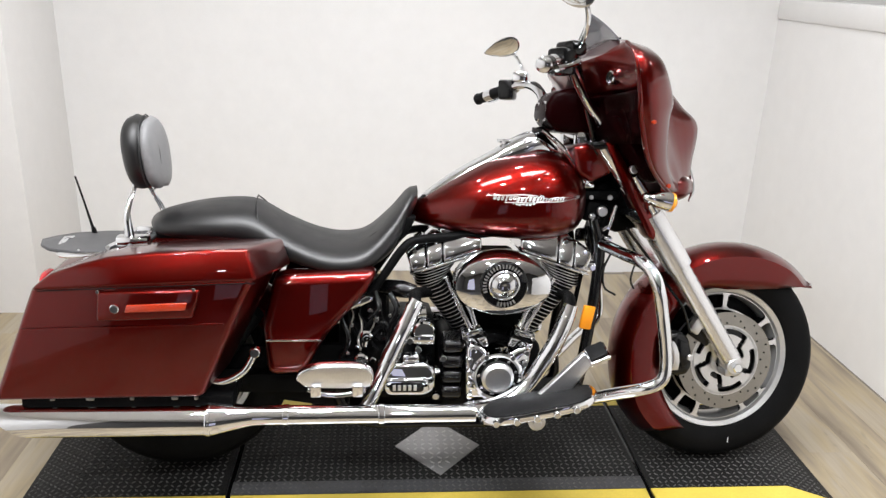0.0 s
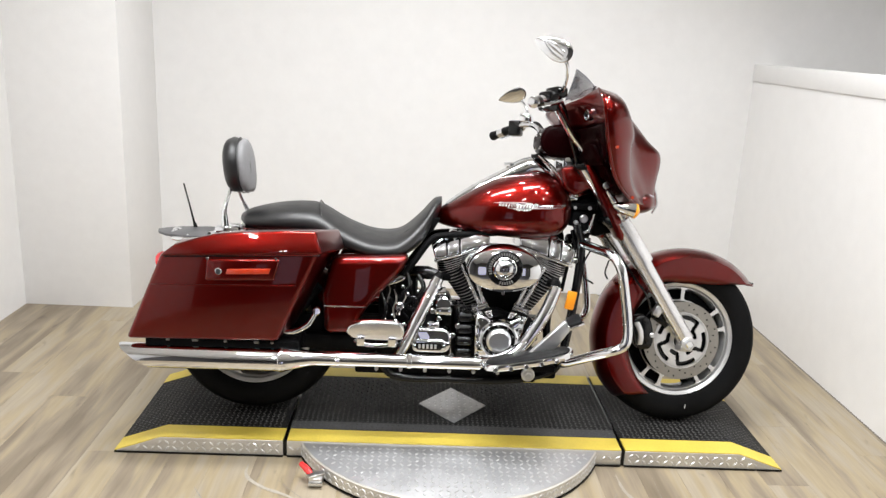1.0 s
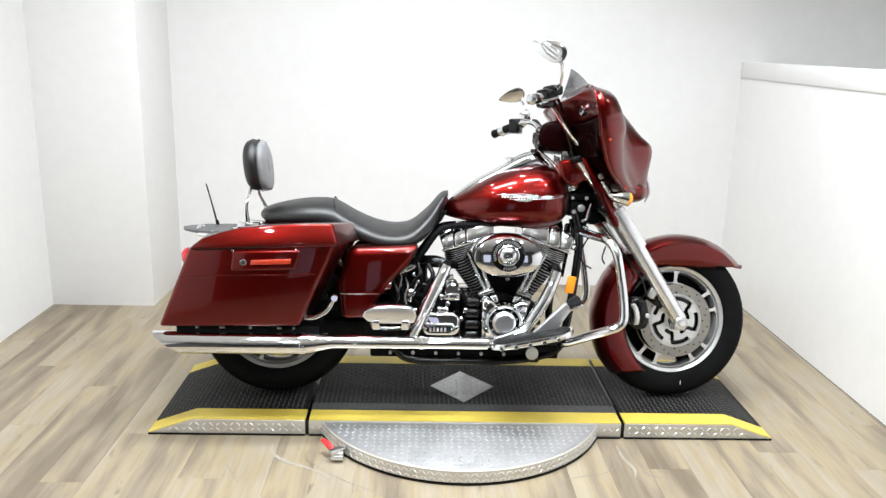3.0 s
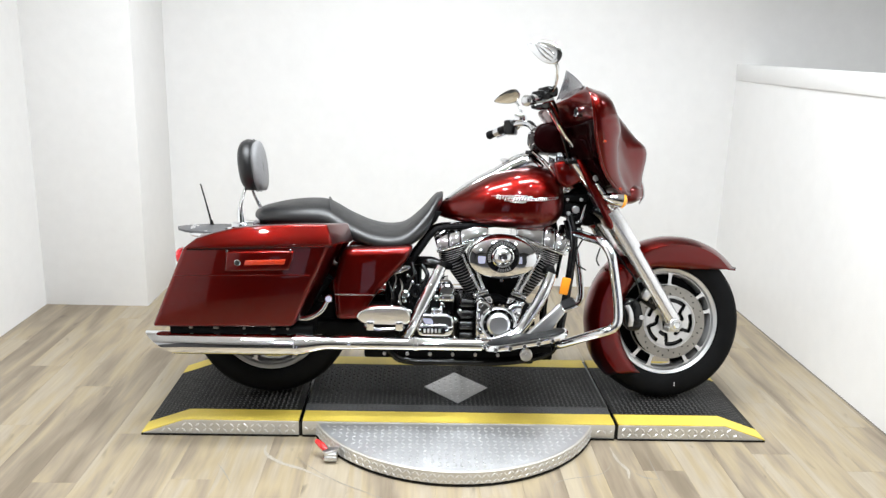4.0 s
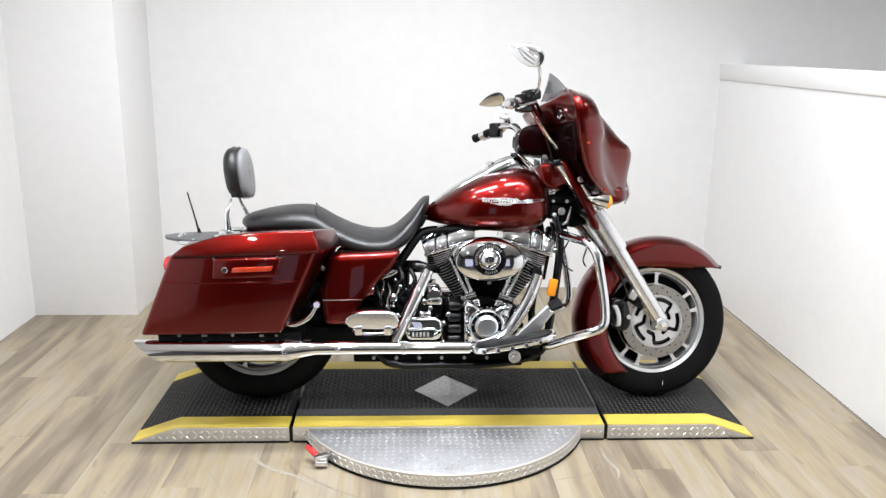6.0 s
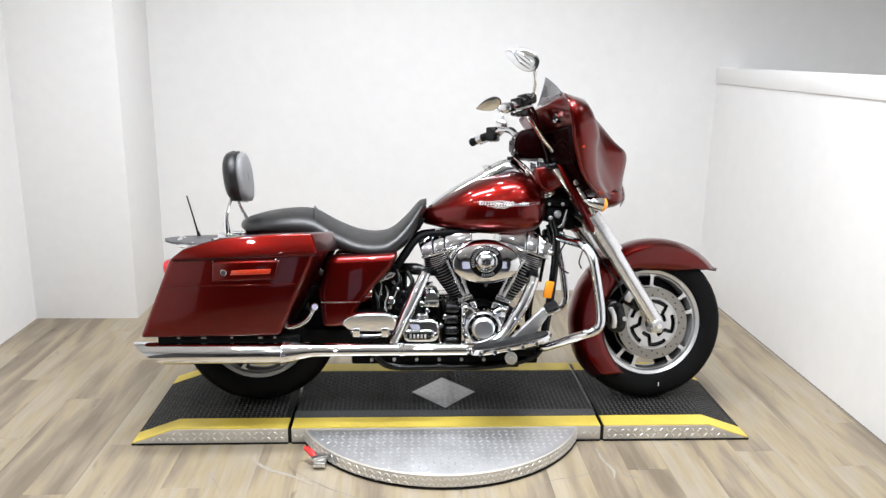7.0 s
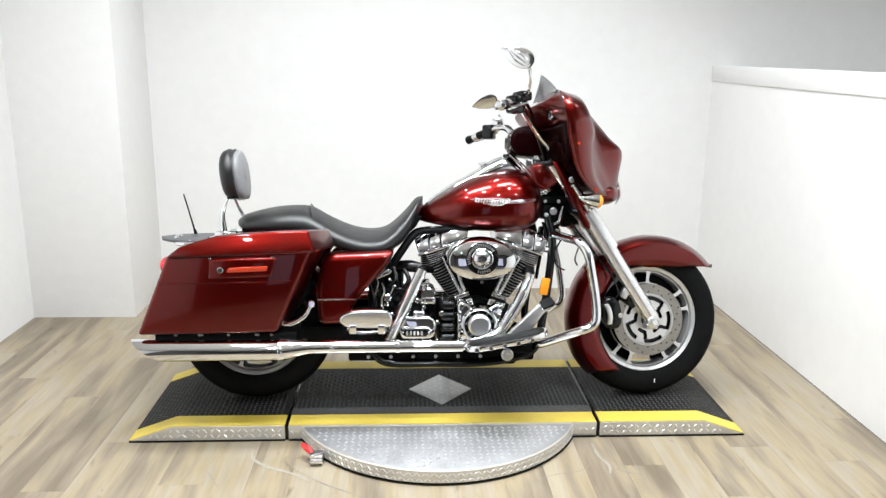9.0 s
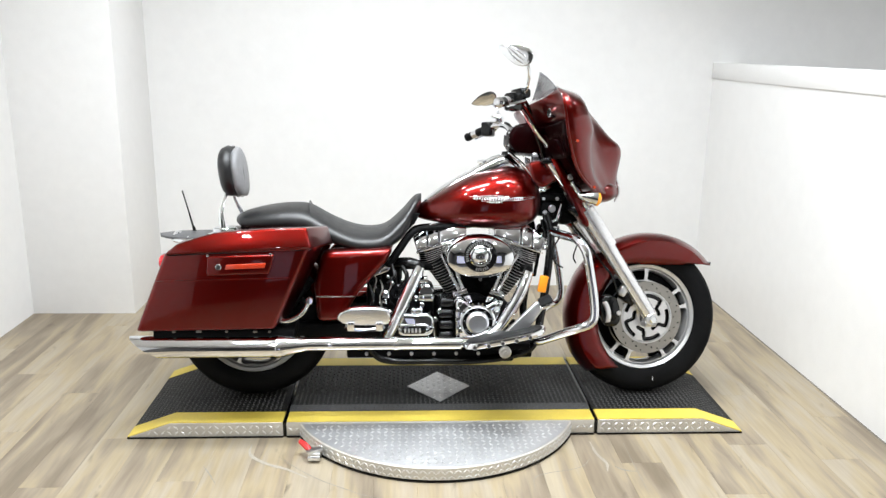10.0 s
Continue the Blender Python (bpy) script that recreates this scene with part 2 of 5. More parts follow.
def tube(points, radius, n=24, sides=12, bm=None):
    """A round bar along a smooth curve; radius may be a list, spread along it."""
    bm = bm or bmesh.new()
    c = spline(points, n) if len(points) > 2 else [Vector(points[0]).lerp(Vector(points[1]), i / n) for i in range(n + 1)]
    rad = radius if isinstance(radius, (list, tuple)) else [radius, radius]
    loops = []
    side = None
    for i, p in enumerate(c):
        t = (c[min(i + 1, n)] - c[max(i - 1, 0)]).normalized()
        if side is None:
            side = t.orthogonal().normalized()
        side = (side - t * side.dot(t)).normalized()
        up = t.cross(side)
        f = i / n * (len(rad) - 1)
        k = min(int(f), len(rad) - 2)
        r = rad[k] + (rad[k + 1] - rad[k]) * (f - k)
        loops.append([p + r * (math.cos(a) * side + math.sin(a) * up) for a in (2 * math.pi * s / sides for s in range(sides))])
    return rings(bm, loops)


def spin(profile, centre, axis="y", sides=48, a0=0.0, a1=360.0, bm=None):
    """Turns a profile of (radius, offset) round an axis through centre."""
    bm = bm or bmesh.new()
    full = abs(a1 - a0) >= 360
    loops = []
    steps = sides if full else sides + 1
    for i in range(steps):
        a = radians(a0 + (a1 - a0) * i / sides)
        c, s = math.cos(a), math.sin(a)
        loop = []
        for r, h in profile:
            q = (r * c, h, r * s) if axis == "y" else ((h, r * c, r * s) if axis == "x" else (r * c, r * s, h))
            loop.append(Vector(centre) + Vector(q))
        loops.append(loop)
    made = [[bm.verts.new(p) for p in loop] for loop in loops]
    n = len(profile)
    for i in range(len(made) if full else len(made) - 1):
        a, b = made[i], made[(i + 1) % len(made)]
        for j in range(n):
            k = (j + 1) % n
            if (a[j].co - a[k].co).length > 1e-7 or (b[j].co - b[k].co).length > 1e-7:
                bm.faces.new((a[j], a[k], b[k], b[j]))
    if not full:
        bm.faces.new(made[0])
        bm.faces.new(made[-1][::-1])
    bmesh.ops.remove_doubles(bm, verts=bm.verts, dist=1e-6)
    return bm


def disc(centre, r, depth, axis="y", sides=32, edge=0.15):
    """A short round boss with softened rim; it faces the negative side of the axis."""
    e = min(edge * r, abs(depth) * 0.5)
    s = -1 if depth > 0 else 1
    return spin([(0.0, 0.0), (r, 0.0), (r, s * (abs(depth) - e)), (r - e, s * abs(depth)), (0.0, s * abs(depth))], centre, axis, sides)


def blob(stations, n=28, power=2.5, lengthwise=36):
    """A long rounded body: stations of (x, half width, z bottom, z top), y centred on 0."""
    c = spline([(x, hw, 0) for x, hw, zb, zt in stations], lengthwise)
    d = spline([(zb, zt, 0) for x, hw, zb, zt in stations], lengthwise)
    loops = []
    for p, q in zip(c, d):
        zc, h = (q.x + q.y) / 2, max(0.002, (q.y - q.x) / 2)
        loop = []
        for i in range(n):
            a = 2 * math.pi * i / n
            ca, sa = math.cos(a), math.sin(a)
            loop.append((p.x, max(0.002, p.y) * math.copysign(abs(ca) ** (2 / power), ca), zc + h * math.copysign(abs(sa) ** (2 / power), sa)))
        loops.append(loop)
    return rings(bmesh.new(), loops)


def merge(*meshes):
    out = bmesh.new()
    for m in meshes:
        me = bpy.data.meshes.new("tmp")
        m.to_mesh(me)
        m.free()
        out.from_mesh(me)
        bpy.data.meshes.remove(me)
    return out


def moved(bm, m):
    bm.transform(m)
    return bm


def thing(name, at, label, category, group=""):
    ob = new(name)
    ob.location = at
    ob.empty_display_size = 0.1
    return tagged(ob, label, category, group)


def adopt(root):
    """Keeps the parts where they were built while the thing's origin is at its base."""
    bpy.context.view_layer.update()
    for o in root.children:
        o.matrix_parent_inverse = root.matrix_world.inverted()

# ---- the room ----
LEFT, RIGHT, BACK, JOG_Y, JOG_X, FRONT = -2.23, 1.74, 1.765, 1.22, -1.67, -7.0
structure("floor_base", box(LEFT - 0.1, 4.3, FRONT - 0.1, BACK + 0.1, -0.12, -0.006), SCORE, "dark underlay beneath wood-look plank floor", "floor")
structure("wall_left", box(LEFT - 0.12, LEFT, -3.8, JOG_Y, -0.006, CEILING), WALL, "plain white painted side wall of display bay", "wall")
structure("wall_jog", box(LEFT - 0.12, JOG_X, JOG_Y, BACK + 0.12, -0.006, CEILING, 0.004), WALL, "white boxed-out wall pier with sharp corner", "wall")
structure("wall_back", box(JOG_X, 4.3, BACK, BACK + 0.12, -0.006, CEILING), WALL, "plain white painted back wall of display bay", "wall")
structure("wall_right", box(RIGHT, RIGHT + 0.12, -3.6, BACK, -0.006, 1.322), PARTITION, "white painted low partition wall", "wall")
structure("floor_gap", box(RIGHT - 0.006, RIGHT, -3.6, BACK, -0.005, 0.003), SCORE, "thin dark strip where the floor meets the partition", "trim")
structure("partition_cap", box(RIGHT - 0.008, RIGHT + 0.128, -3.608, BACK, 1.322, 1.416, 0.004), WALL, "white wooden cap board along low partition", "trim")
structure("wall_side", box(LEFT - 0.12, LEFT, FRONT, -3.8, -0.006, CEILING), DARKWALL, "unseen side wall, toned dark for dark reflections", "wall")
structure("wall_far", box(4.2, 4.32, FRONT, BACK, -0.006, CEILING), FARWALL, "dim beige wall beyond the partition", "wall")
structure("wall_front", box(LEFT - 0.12, 4.32, FRONT - 0.12, FRONT, -0.006, CEILING), DARKWALL, "unseen end wall, toned dark for dark reflections", "wall")
structure("ceiling", box(LEFT - 0.12, 4.32, FRONT - 0.12, BACK + 0.12, CEILING, CEILING + 0.1), CEIL, "dull painted ceiling with round downlights", "ceiling")
for k, wx in enumerate((-1.3, 2.2)):
    w = structure("window_%d" % (k + 1), box(wx, wx + 0.62, FRONT + 0.002, FRONT + 0.03, 0.35, 2.1), PANE, "tall daylit shop window pane", "window")
for lx, ly, watts in DOWNLIGHTS:
    ring = spin([(0.075, 0.0), (0.095, 0.0), (0.095, -0.018), (0.075, -0.012)], (lx, ly, CEILING), "z", 24)
    tagged(new("downlight", finish("downlight", ring, SATIN)), "round recessed ceiling downlight with satin rim", "ceiling light", "ceiling downlights")

for lx, ly, watts in PANELS:
    frame_bm = merge(*[box(lx + a, lx + b, ly + c, ly + d, CEILING - 0.04, CEILING) for a, b, c, d in ((-0.45, -0.43, -0.24, 0.24), (0.43, 0.45, -0.24, 0.24), (-0.43, 0.43, -0.24, -0.22), (-0.43, 0.43, 0.22, 0.24))])
    tagged(new("panel_light", finish("panel_light", frame_bm, WALL)), "flat white frame of an unseen ceiling panel light", "ceiling light", "ceiling panels")


def score_line(points, width):
    """A hairline scratch in the vinyl along a smooth curve, pinched at its ends."""
    rnd = random.Random(len(points))
    bm = bmesh.new()
    last = None
    line = spline([(x, y, 0.0012) for x, y in points], 30)
    for i, p in enumerate(line):
        d = (line[min(i + 1, 30)] - line[max(i - 1, 0)]).normalized()
        w = width * (0.25 + 0.75 * math.sin(math.pi * i / 30)) * rnd.uniform(0.8, 1.1)
        side = Vector((-d.y, d.x, 0)) * w
        pair = [bm.verts.new(p - side), bm.verts.new(p + side)]
        if last:
            bm.faces.new((last[0], last[1], pair[1], pair[0]))
        last = pair
    return bm


for points, width in (([(-0.877, -0.486), (-0.84, -0.545), (-0.802, -0.616)], 0.0022), ([(-0.611, -0.429), (-0.53, -0.519), (-0.431, -0.604), (-0.349, -0.656), (-0.283, -0.697), (-0.15, -0.735)], 0.0016),
                      ([(0.306, -0.68), (0.317, -0.60), (0.372, -0.566), (0.47, -0.541), (0.518, -0.51), (0.553, -0.453)], 0.0016), ([(0.623, -0.520), (0.650, -0.550), (0.696, -0.564)], 0.0034), ([(0.704, -0.345), (0.699, -0.526), (0.698, -0.70)], 0.0012)):
    structure("floor_score", score_line(points, width), SCRATCH, "thin grey scratch in the plank floor", "floor")
for points, width in (([(-0.73, -0.33), (-0.72, -0.41), (-0.655, -0.475), (-0.57, -0.52), (-0.49, -0.58)], 0.008), ([(0.575, -0.33), (0.58, -0.43), (0.60, -0.50), (0.59, -0.56)], 0.007)):
    structure("floor_scuff", score_line(points, width), SCUFF, "pale worn scuff on the plank floor", "floor")

# ---- the turntable and ramps ----
DECK_Z, DECK_F, DECK_B = 0.064, -0.275, 0.372


def lugs(points, size, height, normal="z"):
    """Raised tread lozenges, turned alternately, as one mesh."""
    verts, faces = [], []
    for k, (p, turn) in enumerate(points):
        c, s = math.cos(turn), math.sin(turn)
        a, b = size * 0.92, size * 0.34
        base = len(verts)
        for u, v, h in ((a, 0, 0), (0, b, 0), (-a, 0, 0), (0, -b, 0), (a * 0.72, 0, height), (0, b * 0.6, height), (-a * 0.72, 0, height), (0, -b * 0.6, height)):
            x, y = u * c - v * s, u * s + v * c
            verts.append((p[0] + x, p[1] + y, p[2] + h) if normal == "z" else (p[0] + x, p[1] - h, p[2] + y))
        for f in ((0, 1, 5, 4), (1, 2, 6, 5), (2, 3, 7, 6), (3, 0, 4, 7), (4, 5, 6, 7)):
            faces.append([base + q for q in f])
    me = bpy.data.meshes.new("tread")
    me.from_pydata(verts, [], faces)
    return me


def tread(name, mesh, mat, parent):
    mesh.materials.append(mat)
    ob = new(name, mesh)
    ob.parent = parent
    return tagged(ob, kind="stuff")


def tread_grid(x0, x1, y0, y1, z, step, keep=lambda x, y: True):
    out = []
    ny, nx = int((y1 - y0) / step), int((x1 - x0) / step)
    for j in range(ny):
        for i in range(nx):
            x, y = x0 + (i + 0.5) * step, y0 + (j + 0.5) * step
            if keep(x, y):
                out.append(((x, y, z(x) if callable(z) else z), radians(45 if (i + j) % 2 else -45)))
    return out


turntable = thing("turntable", (0, 0.05, 0), "motorcycle turntable with black anti-slip deck, yellow edges and round tread-plate base", "turntable")
SEAM = 0.612
TT = (-0.02, -0.04)
part("base_disc", spin([(0, 0.004), (0.574, 0.004), (0.582, 0.01), (0.582, 0.054), (0.578, 0.058), (0, 0.058)], (TT[0], TT[1], 0), "z", 128), PLATE_EDGE, turntable, "round aluminium tread-plate base with plain rim")
# black ring stands in for the shadow line under the disc
part("shadow_gap", spin([(0, 0.0005), (0.585, 0.0005), (0.585, 0.006), (0, 0.006)], (TT[0], TT[1], 0), "z", 96), BLACK, turntable, "thin black ring for the shadow gap under the disc")
part("top_plate", spin([(0, 0.0582), (0.572, 0.0582), (0.576, 0.0592), (0.572, 0.0602), (0, 0.0602)], (TT[0], TT[1], 0), "z", 128), PLATE, turntable, "silver tread plate")
tread("tread", lugs(tread_grid(-0.62, 0.6, -0.63, DECK_F - 0.004, 0.0602, 0.026, lambda x, y: math.hypot(x - TT[0], y - TT[1]) < 0.562), 0.0112, 0.0026), LUG, turntable)


def rim_lugs():
    """Tread lozenges round the disc's upright rim."""
    verts, faces = [], []
    for row, z in enumerate((0.020, 0.042)):
        for k in range(118):
            a0 = radians(180 + (k + 0.5 * row) * 180 / 118)
            t = radians(45 if (k + row) % 2 else -45)
            base = len(verts)
            for u, v, h in ((1, 0, 0), (0, 0.28, 0), (-1, 0, 0), (0, -0.28, 0), (0.7, 0, 1), (0, 0.17, 1), (-0.7, 0, 1), (0, -0.17, 1)):
                p, q = 0.0115 * (u * math.cos(t) - v * math.sin(t)), 0.0115 * (u * math.sin(t) + v * math.cos(t))
                r, a = 0.5822 + 0.0016 * h, a0 + p / 0.582
                verts.append((TT[0] + r * math.cos(a), TT[1] + r * math.sin(a), z - 0.003 + q))
            faces += [[base + i for i in f] for f in ((0, 1, 5, 4), (1, 2, 6, 5), (2, 3, 7, 6), (3, 0, 4, 7), (4, 5, 6, 7))]
    me = bpy.data.meshes.new("tread")
    me.from_pydata(verts, [], faces)
    return me


tread("rim_tread", rim_lugs(), LUG, turntable)
part("seam_filler", box(-SEAM - 0.012, SEAM + 0.012, DECK_F + 0.006, DECK_B - 0.006, 0.001, DECK_Z - 0.004), BLACK, turntable, "black joint under the deck seams")
part("skirt", box(-SEAM + 0.008, SEAM - 0.008, DECK_F - 0.004, DECK_F + 0.02, 0.0005, 0.007), BLACK, turntable, "black rubber skirt")
part("deck", box(-SEAM + 0.007, SEAM - 0.007, DECK_F, DECK_B, 0.006, DECK_Z, 0.002), PLATE_EDGE, turntable, "aluminium deck frame")
part("deck_coating", box(-SEAM + 0.008, SEAM - 0.008, DECK_F + 0.088, DECK_B - 0.088, DECK_Z - 0.01, DECK_Z + 0.002), DECK, turntable, "black anti-slip deck coating")
for y0, y1 in ((DECK_F + 0.001, DECK_F + 0.088), (DECK_B - 0.088, DECK_B - 0.001)):
    part("edge_tape", box(-SEAM + 0.008, SEAM - 0.008, y0, y1, DECK_Z - 0.006, DECK_Z + 0.003, 0.001, 1), YELLOW, turntable, "yellow safety edge strip")
part("worn_strip", box(-SEAM + 0.006, SEAM - 0.006, DECK_F + 0.09, DECK_F + 0.15, DECK_Z, DECK_Z + 0.0026), WORN, turntable, "worn grey strip along the deck")
tread("deck_tread", lugs(tread_grid(-SEAM + 0.01, SEAM - 0.01, DECK_F + 0.09, DECK_B - 0.09, DECK_Z + 0.002, 0.019), 0.0085, 0.002), DECK_LUG, turntable)
DIA = 0.048
part("diamond_plate", hull8([(-0.135, DIA, DECK_Z), (0, DIA - 0.155, DECK_Z), (0.135, DIA, DECK_Z), (0, DIA + 0.155, DECK_Z)],
                            [(-0.134, DIA, DECK_Z + 0.0045), (0, DIA - 0.154, DECK_Z + 0.0045), (0.134, DIA, DECK_Z + 0.0045), (0, DIA + 0.154, DECK_Z + 0.0045)]), PLATE, turntable, "bare aluminium diamond inlay")
tread("diamond_tread", lugs(tread_grid(-0.13, 0.13, DIA - 0.15, DIA + 0.15, DECK_Z + 0.0045, 0.024, lambda x, y: abs(x) / 0.135 + abs(y - DIA) / 0.155 < 0.9), 0.011, 0.002), LUG, turntable)
tread("front_tread", lugs([((x, DECK_F, 0.034), radians(45 if k % 2 else -45)) for k, x in enumerate([-0.59, -0.565, -0.54, 0.54, 0.565, 0.59])], 0.012, 0.0022, "y"), LUG, turntable)
latch = part("latch", merge(box(-0.50, -0.455, -0.475, -0.415, 0.006, 0.036, 0.004), moved(box(-0.03, 0.03, -0.012, 0.012, 0, 0.012, 0.003), pose(-0.478, -0.455, 0.034, 0, 0, 35))), SATIN, turntable, "metal locking latch")
part("latch_grip", tube([(-0.492, -0.452, 0.034), (-0.512, -0.428, 0.044), (-0.535, -0.40, 0.048)], [0.009, 0.012, 0.009], 12, 10), RED_PLASTIC, latch, "red plastic latch grip")
part("latch_pin", tube([(-0.50, -0.475, 0.02), (-0.455, -0.475, 0.02)], 0.007, 4, 10), CHROME, latch)
adopt(turntable)


def ramp(side, tip):
    """An end ramp: level at the seam, falling to the floor at its tip."""
    r = thing("ramp", (side * (SEAM + 0.2), 0.05, 0), "wedge ramp with black anti-slip top, yellow tape and tread-plate side", "ramp", "turntable ramps")
    a, knee, b = side * (SEAM + 0.007), side * (tip - 0.165), side * tip
    outline = [(a, 0.002), (a, DECK_Z), (knee, DECK_Z), (b, 0.006), (b, 0.002)]
    part("wedge", prism(outline, DECK_F, DECK_B, 0.0015, 1), PLATE_EDGE, r, "aluminium wedge body")

    def skin(y0, y1, t, name, mat, label):
        top = [(a, DECK_Z - 0.004), (a, DECK_Z + t), (knee, DECK_Z + t), (b, 0.006 + t), (b, 0.003), (knee, DECK_Z - 0.004)]
        return part(name, prism(top, y0, y1), mat, r, label)
    skin(DECK_F + 0.088, DECK_B - 0.088, 0.002, "ramp_coating", DECK, "black anti-slip ramp coating")
    for y0, y1 in ((DECK_F + 0.001, DECK_F + 0.088), (DECK_B - 0.088, DECK_B - 0.001)):
        skin(y0, y1, 0.003, "edge_tape", YELLOW, "yellow safety edge strip")
    slope = lambda x: DECK_Z + 0.002 if abs(x) < tip - 0.165 else DECK_Z + 0.002 - (abs(x) - tip + 0.165) / 0.165 * (DECK_Z - 0.006)
    lo, hi = min(a, b), max(a, b)
    tread("ramp_tread", lugs(tread_grid(lo + 0.01, hi - 0.01, DECK_F + 0.09, DECK_B - 0.09, slope, 0.019), 0.0085, 0.002), DECK_LUG, r)
    pts = []
    for j, z in enumerate((0.022, 0.044)):
        for i in range(22):
            x = abs(a) + 0.02 + i * 0.026
            if z < slope(x) - 0.012 and x < tip - 0.03:
                pts.append(((side * x, DECK_F, z), radians(45 if (i + j) % 2 else -45)))
    tread("side_tread", lugs(pts, 0.012, 0.0022, "y"), LUG, r)
    part("skirt", box(min(a, b), max(a, b), DECK_F - 0.004, DECK_F + 0.02, 0.0005, 0.007), BLACK, r, "black rubber skirt")
    adopt(r)


ramp(-1, 1.215)
ramp(1, 1.205)

# ---- the motorcycle ----
# built upright with its near side on -y and nose on +x; it leans away on its stand, its bars turned a little
LEAN_DEG, STEER_DEG, GROUND = 10.8, 4.0, 0.065
SET = Matrix.Translation((0, 0, GROUND)) @ Matrix.Rotation(radians(-LEAN_DEG), 4, "X") @ Matrix.Translation((0, 0, -GROUND))
HEAD_LOW, HEAD_TOP = Vector((0.93, 0, 0.085)), Vector((0.50, 0, 1.05))
TURN = Matrix.Translation(HEAD_LOW) @ Matrix.Rotation(radians(STEER_DEG), 4, HEAD_TOP - HEAD_LOW) @ Matrix.Translation(-HEAD_LOW)
bike = thing("motorcycle", (0.05, 0.0, DECK_Z), "dark candy-red touring motorcycle with batwing fairing, leaning on its stand", "motorcycle")


OFFSET = (0.0, 0.0, 0.0)


def fit_to_view(bm):
    """Fits the body to the camera's view: both flanks fall away from the spine, and the upper body spreads a little."""
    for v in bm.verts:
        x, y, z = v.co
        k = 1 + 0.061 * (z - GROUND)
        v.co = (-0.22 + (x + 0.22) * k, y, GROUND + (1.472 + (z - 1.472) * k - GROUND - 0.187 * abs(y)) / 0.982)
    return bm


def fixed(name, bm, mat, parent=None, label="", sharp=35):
    fit_to_view(bm).transform(SET)
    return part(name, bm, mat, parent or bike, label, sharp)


def plain(name, bm, mat, parent=None, label="", sharp=35):
    bm.transform(SET)
    return part(name, bm, mat, parent or bike, label, sharp)


def front(name, bm, mat, parent=None, label="", sharp=35):
    bm.transform(SET @ TURN @ Matrix.Translation(OFFSET))
    return part(name, bm, mat, parent or bike, label, sharp)


def each(put, name, meshes, mat, parent=None, label=""):
    """Alike small pieces, each an object of its own."""
    for bm in meshes:
        put(name, bm, mat, parent, label)


def solid(ob, t, offset=-1.0):
    mod = ob.modifiers.new("thickness", "SOLIDIFY")
    mod.thickness, mod.offset = t, offset
    return ob


# wheels
WF, WR = (0.857, 0.0, 0.390), (-0.765, 0.0, 0.390)


def tyre_profile(hw):
    half = [(0.214, 0.70), (0.232, 0.90), (0.262, 1.0), (0.292, 0.95), (0.308, 0.79), (0.3185, 0.48), (0.3222, 0.30), (0.3190, 0.27), (0.3226, 0.23), (0.324, 0.05)]
    return [(r, -f * hw) for r, f in half] + [(r, f * hw) for r, f in half[::-1]]


def wheel(put, c, hw, name, label):
    tyre = put(name, spin(tyre_profile(hw), c, "y", 96), RUBBER, None, label, 60)
    rim_w = hw * 0.75
    sipes = bmesh.new()
    for k in range(44):
        for s, off in ((-1, 0.0), (1, 4.1)):
            a = 8.18 * k + off
            pts = [Vector((np.interp(0.12 + 0.72 * q, (0.05, 0.30, 0.48, 0.79, 0.95), (0.324, 0.3222, 0.3185, 0.308, 0.292)) - 0.0012, s * hw * (0.12 + 0.72 * q), 0)) for q in (0, 0.25, 0.5, 0.75, 1.0)]
            strip = tube([Matrix.Rotation(-radians(a + 6 * j), 3, "Y") @ p for j, p in enumerate(pts)], 0.0018, 4, 4)
            sipes = merge(sipes, moved(strip, Matrix.Translation(c)))
    tagged(put("tread_groove", sipes, RACK_DARK, tyre, "worn tread edges"), kind="stuff")
    put("rim", spin([(0.206, -rim_w), (0.219, -rim_w - 0.006), (0.224, -rim_w), (0.222, -0.5 * rim_w), (0.205, 0), (0.222, 0.5 * rim_w), (0.224, rim_w), (0.219, rim_w + 0.006),
                     (0.206, rim_w), (0.190, 0.4 * rim_w), (0.190, -0.4 * rim_w)], c, "y", 96), RIM, tyre, "machined silver rim lip")
    face_y = -rim_w * 0.72
    put("spoke_ring", slotted_ring(c, 0.148, 0.2065, face_y, 0.034, wheel_slot, 22, 320), CRINKLE, tyre, "black cast spokes with rounded slots")
    put("spoke_face", slotted_ring(c, 0.148, 0.2065, face_y - 0.0032, 0.003, wheel_slot, 22, 320), SATIN, tyre, "machined silver spoke faces")
    for k in range(5):
        m = Matrix.Translation(c) @ Matrix.Rotation(-radians(72 * k + 23.6), 4, "Y")
        put("spoke", moved(box(0.04, 0.155, -rim_w * 0.6, rim_w * 0.5, -0.024, 0.024, 0.008), m), CRINKLE, tyre, "black cast spoke")
    # black disc put in for shade behind slots; gap left to fit the view
    put("wheel_web", spin([(0.03, 0.012), (0.197, 0.012), (0.197, 0.022), (0.03, 0.022)], c, "y", 90, 286, 614), CRINKLE, tyre, "black inner wheel web")
    put("hub", spin([(0.0, -hw), (0.030, -hw), (0.046, -hw * 0.7), (0.05, 0), (0.046, hw * 0.7), (0.030, hw), (0, hw)], c, "y", 40), SATIN, tyre)
    return tyre


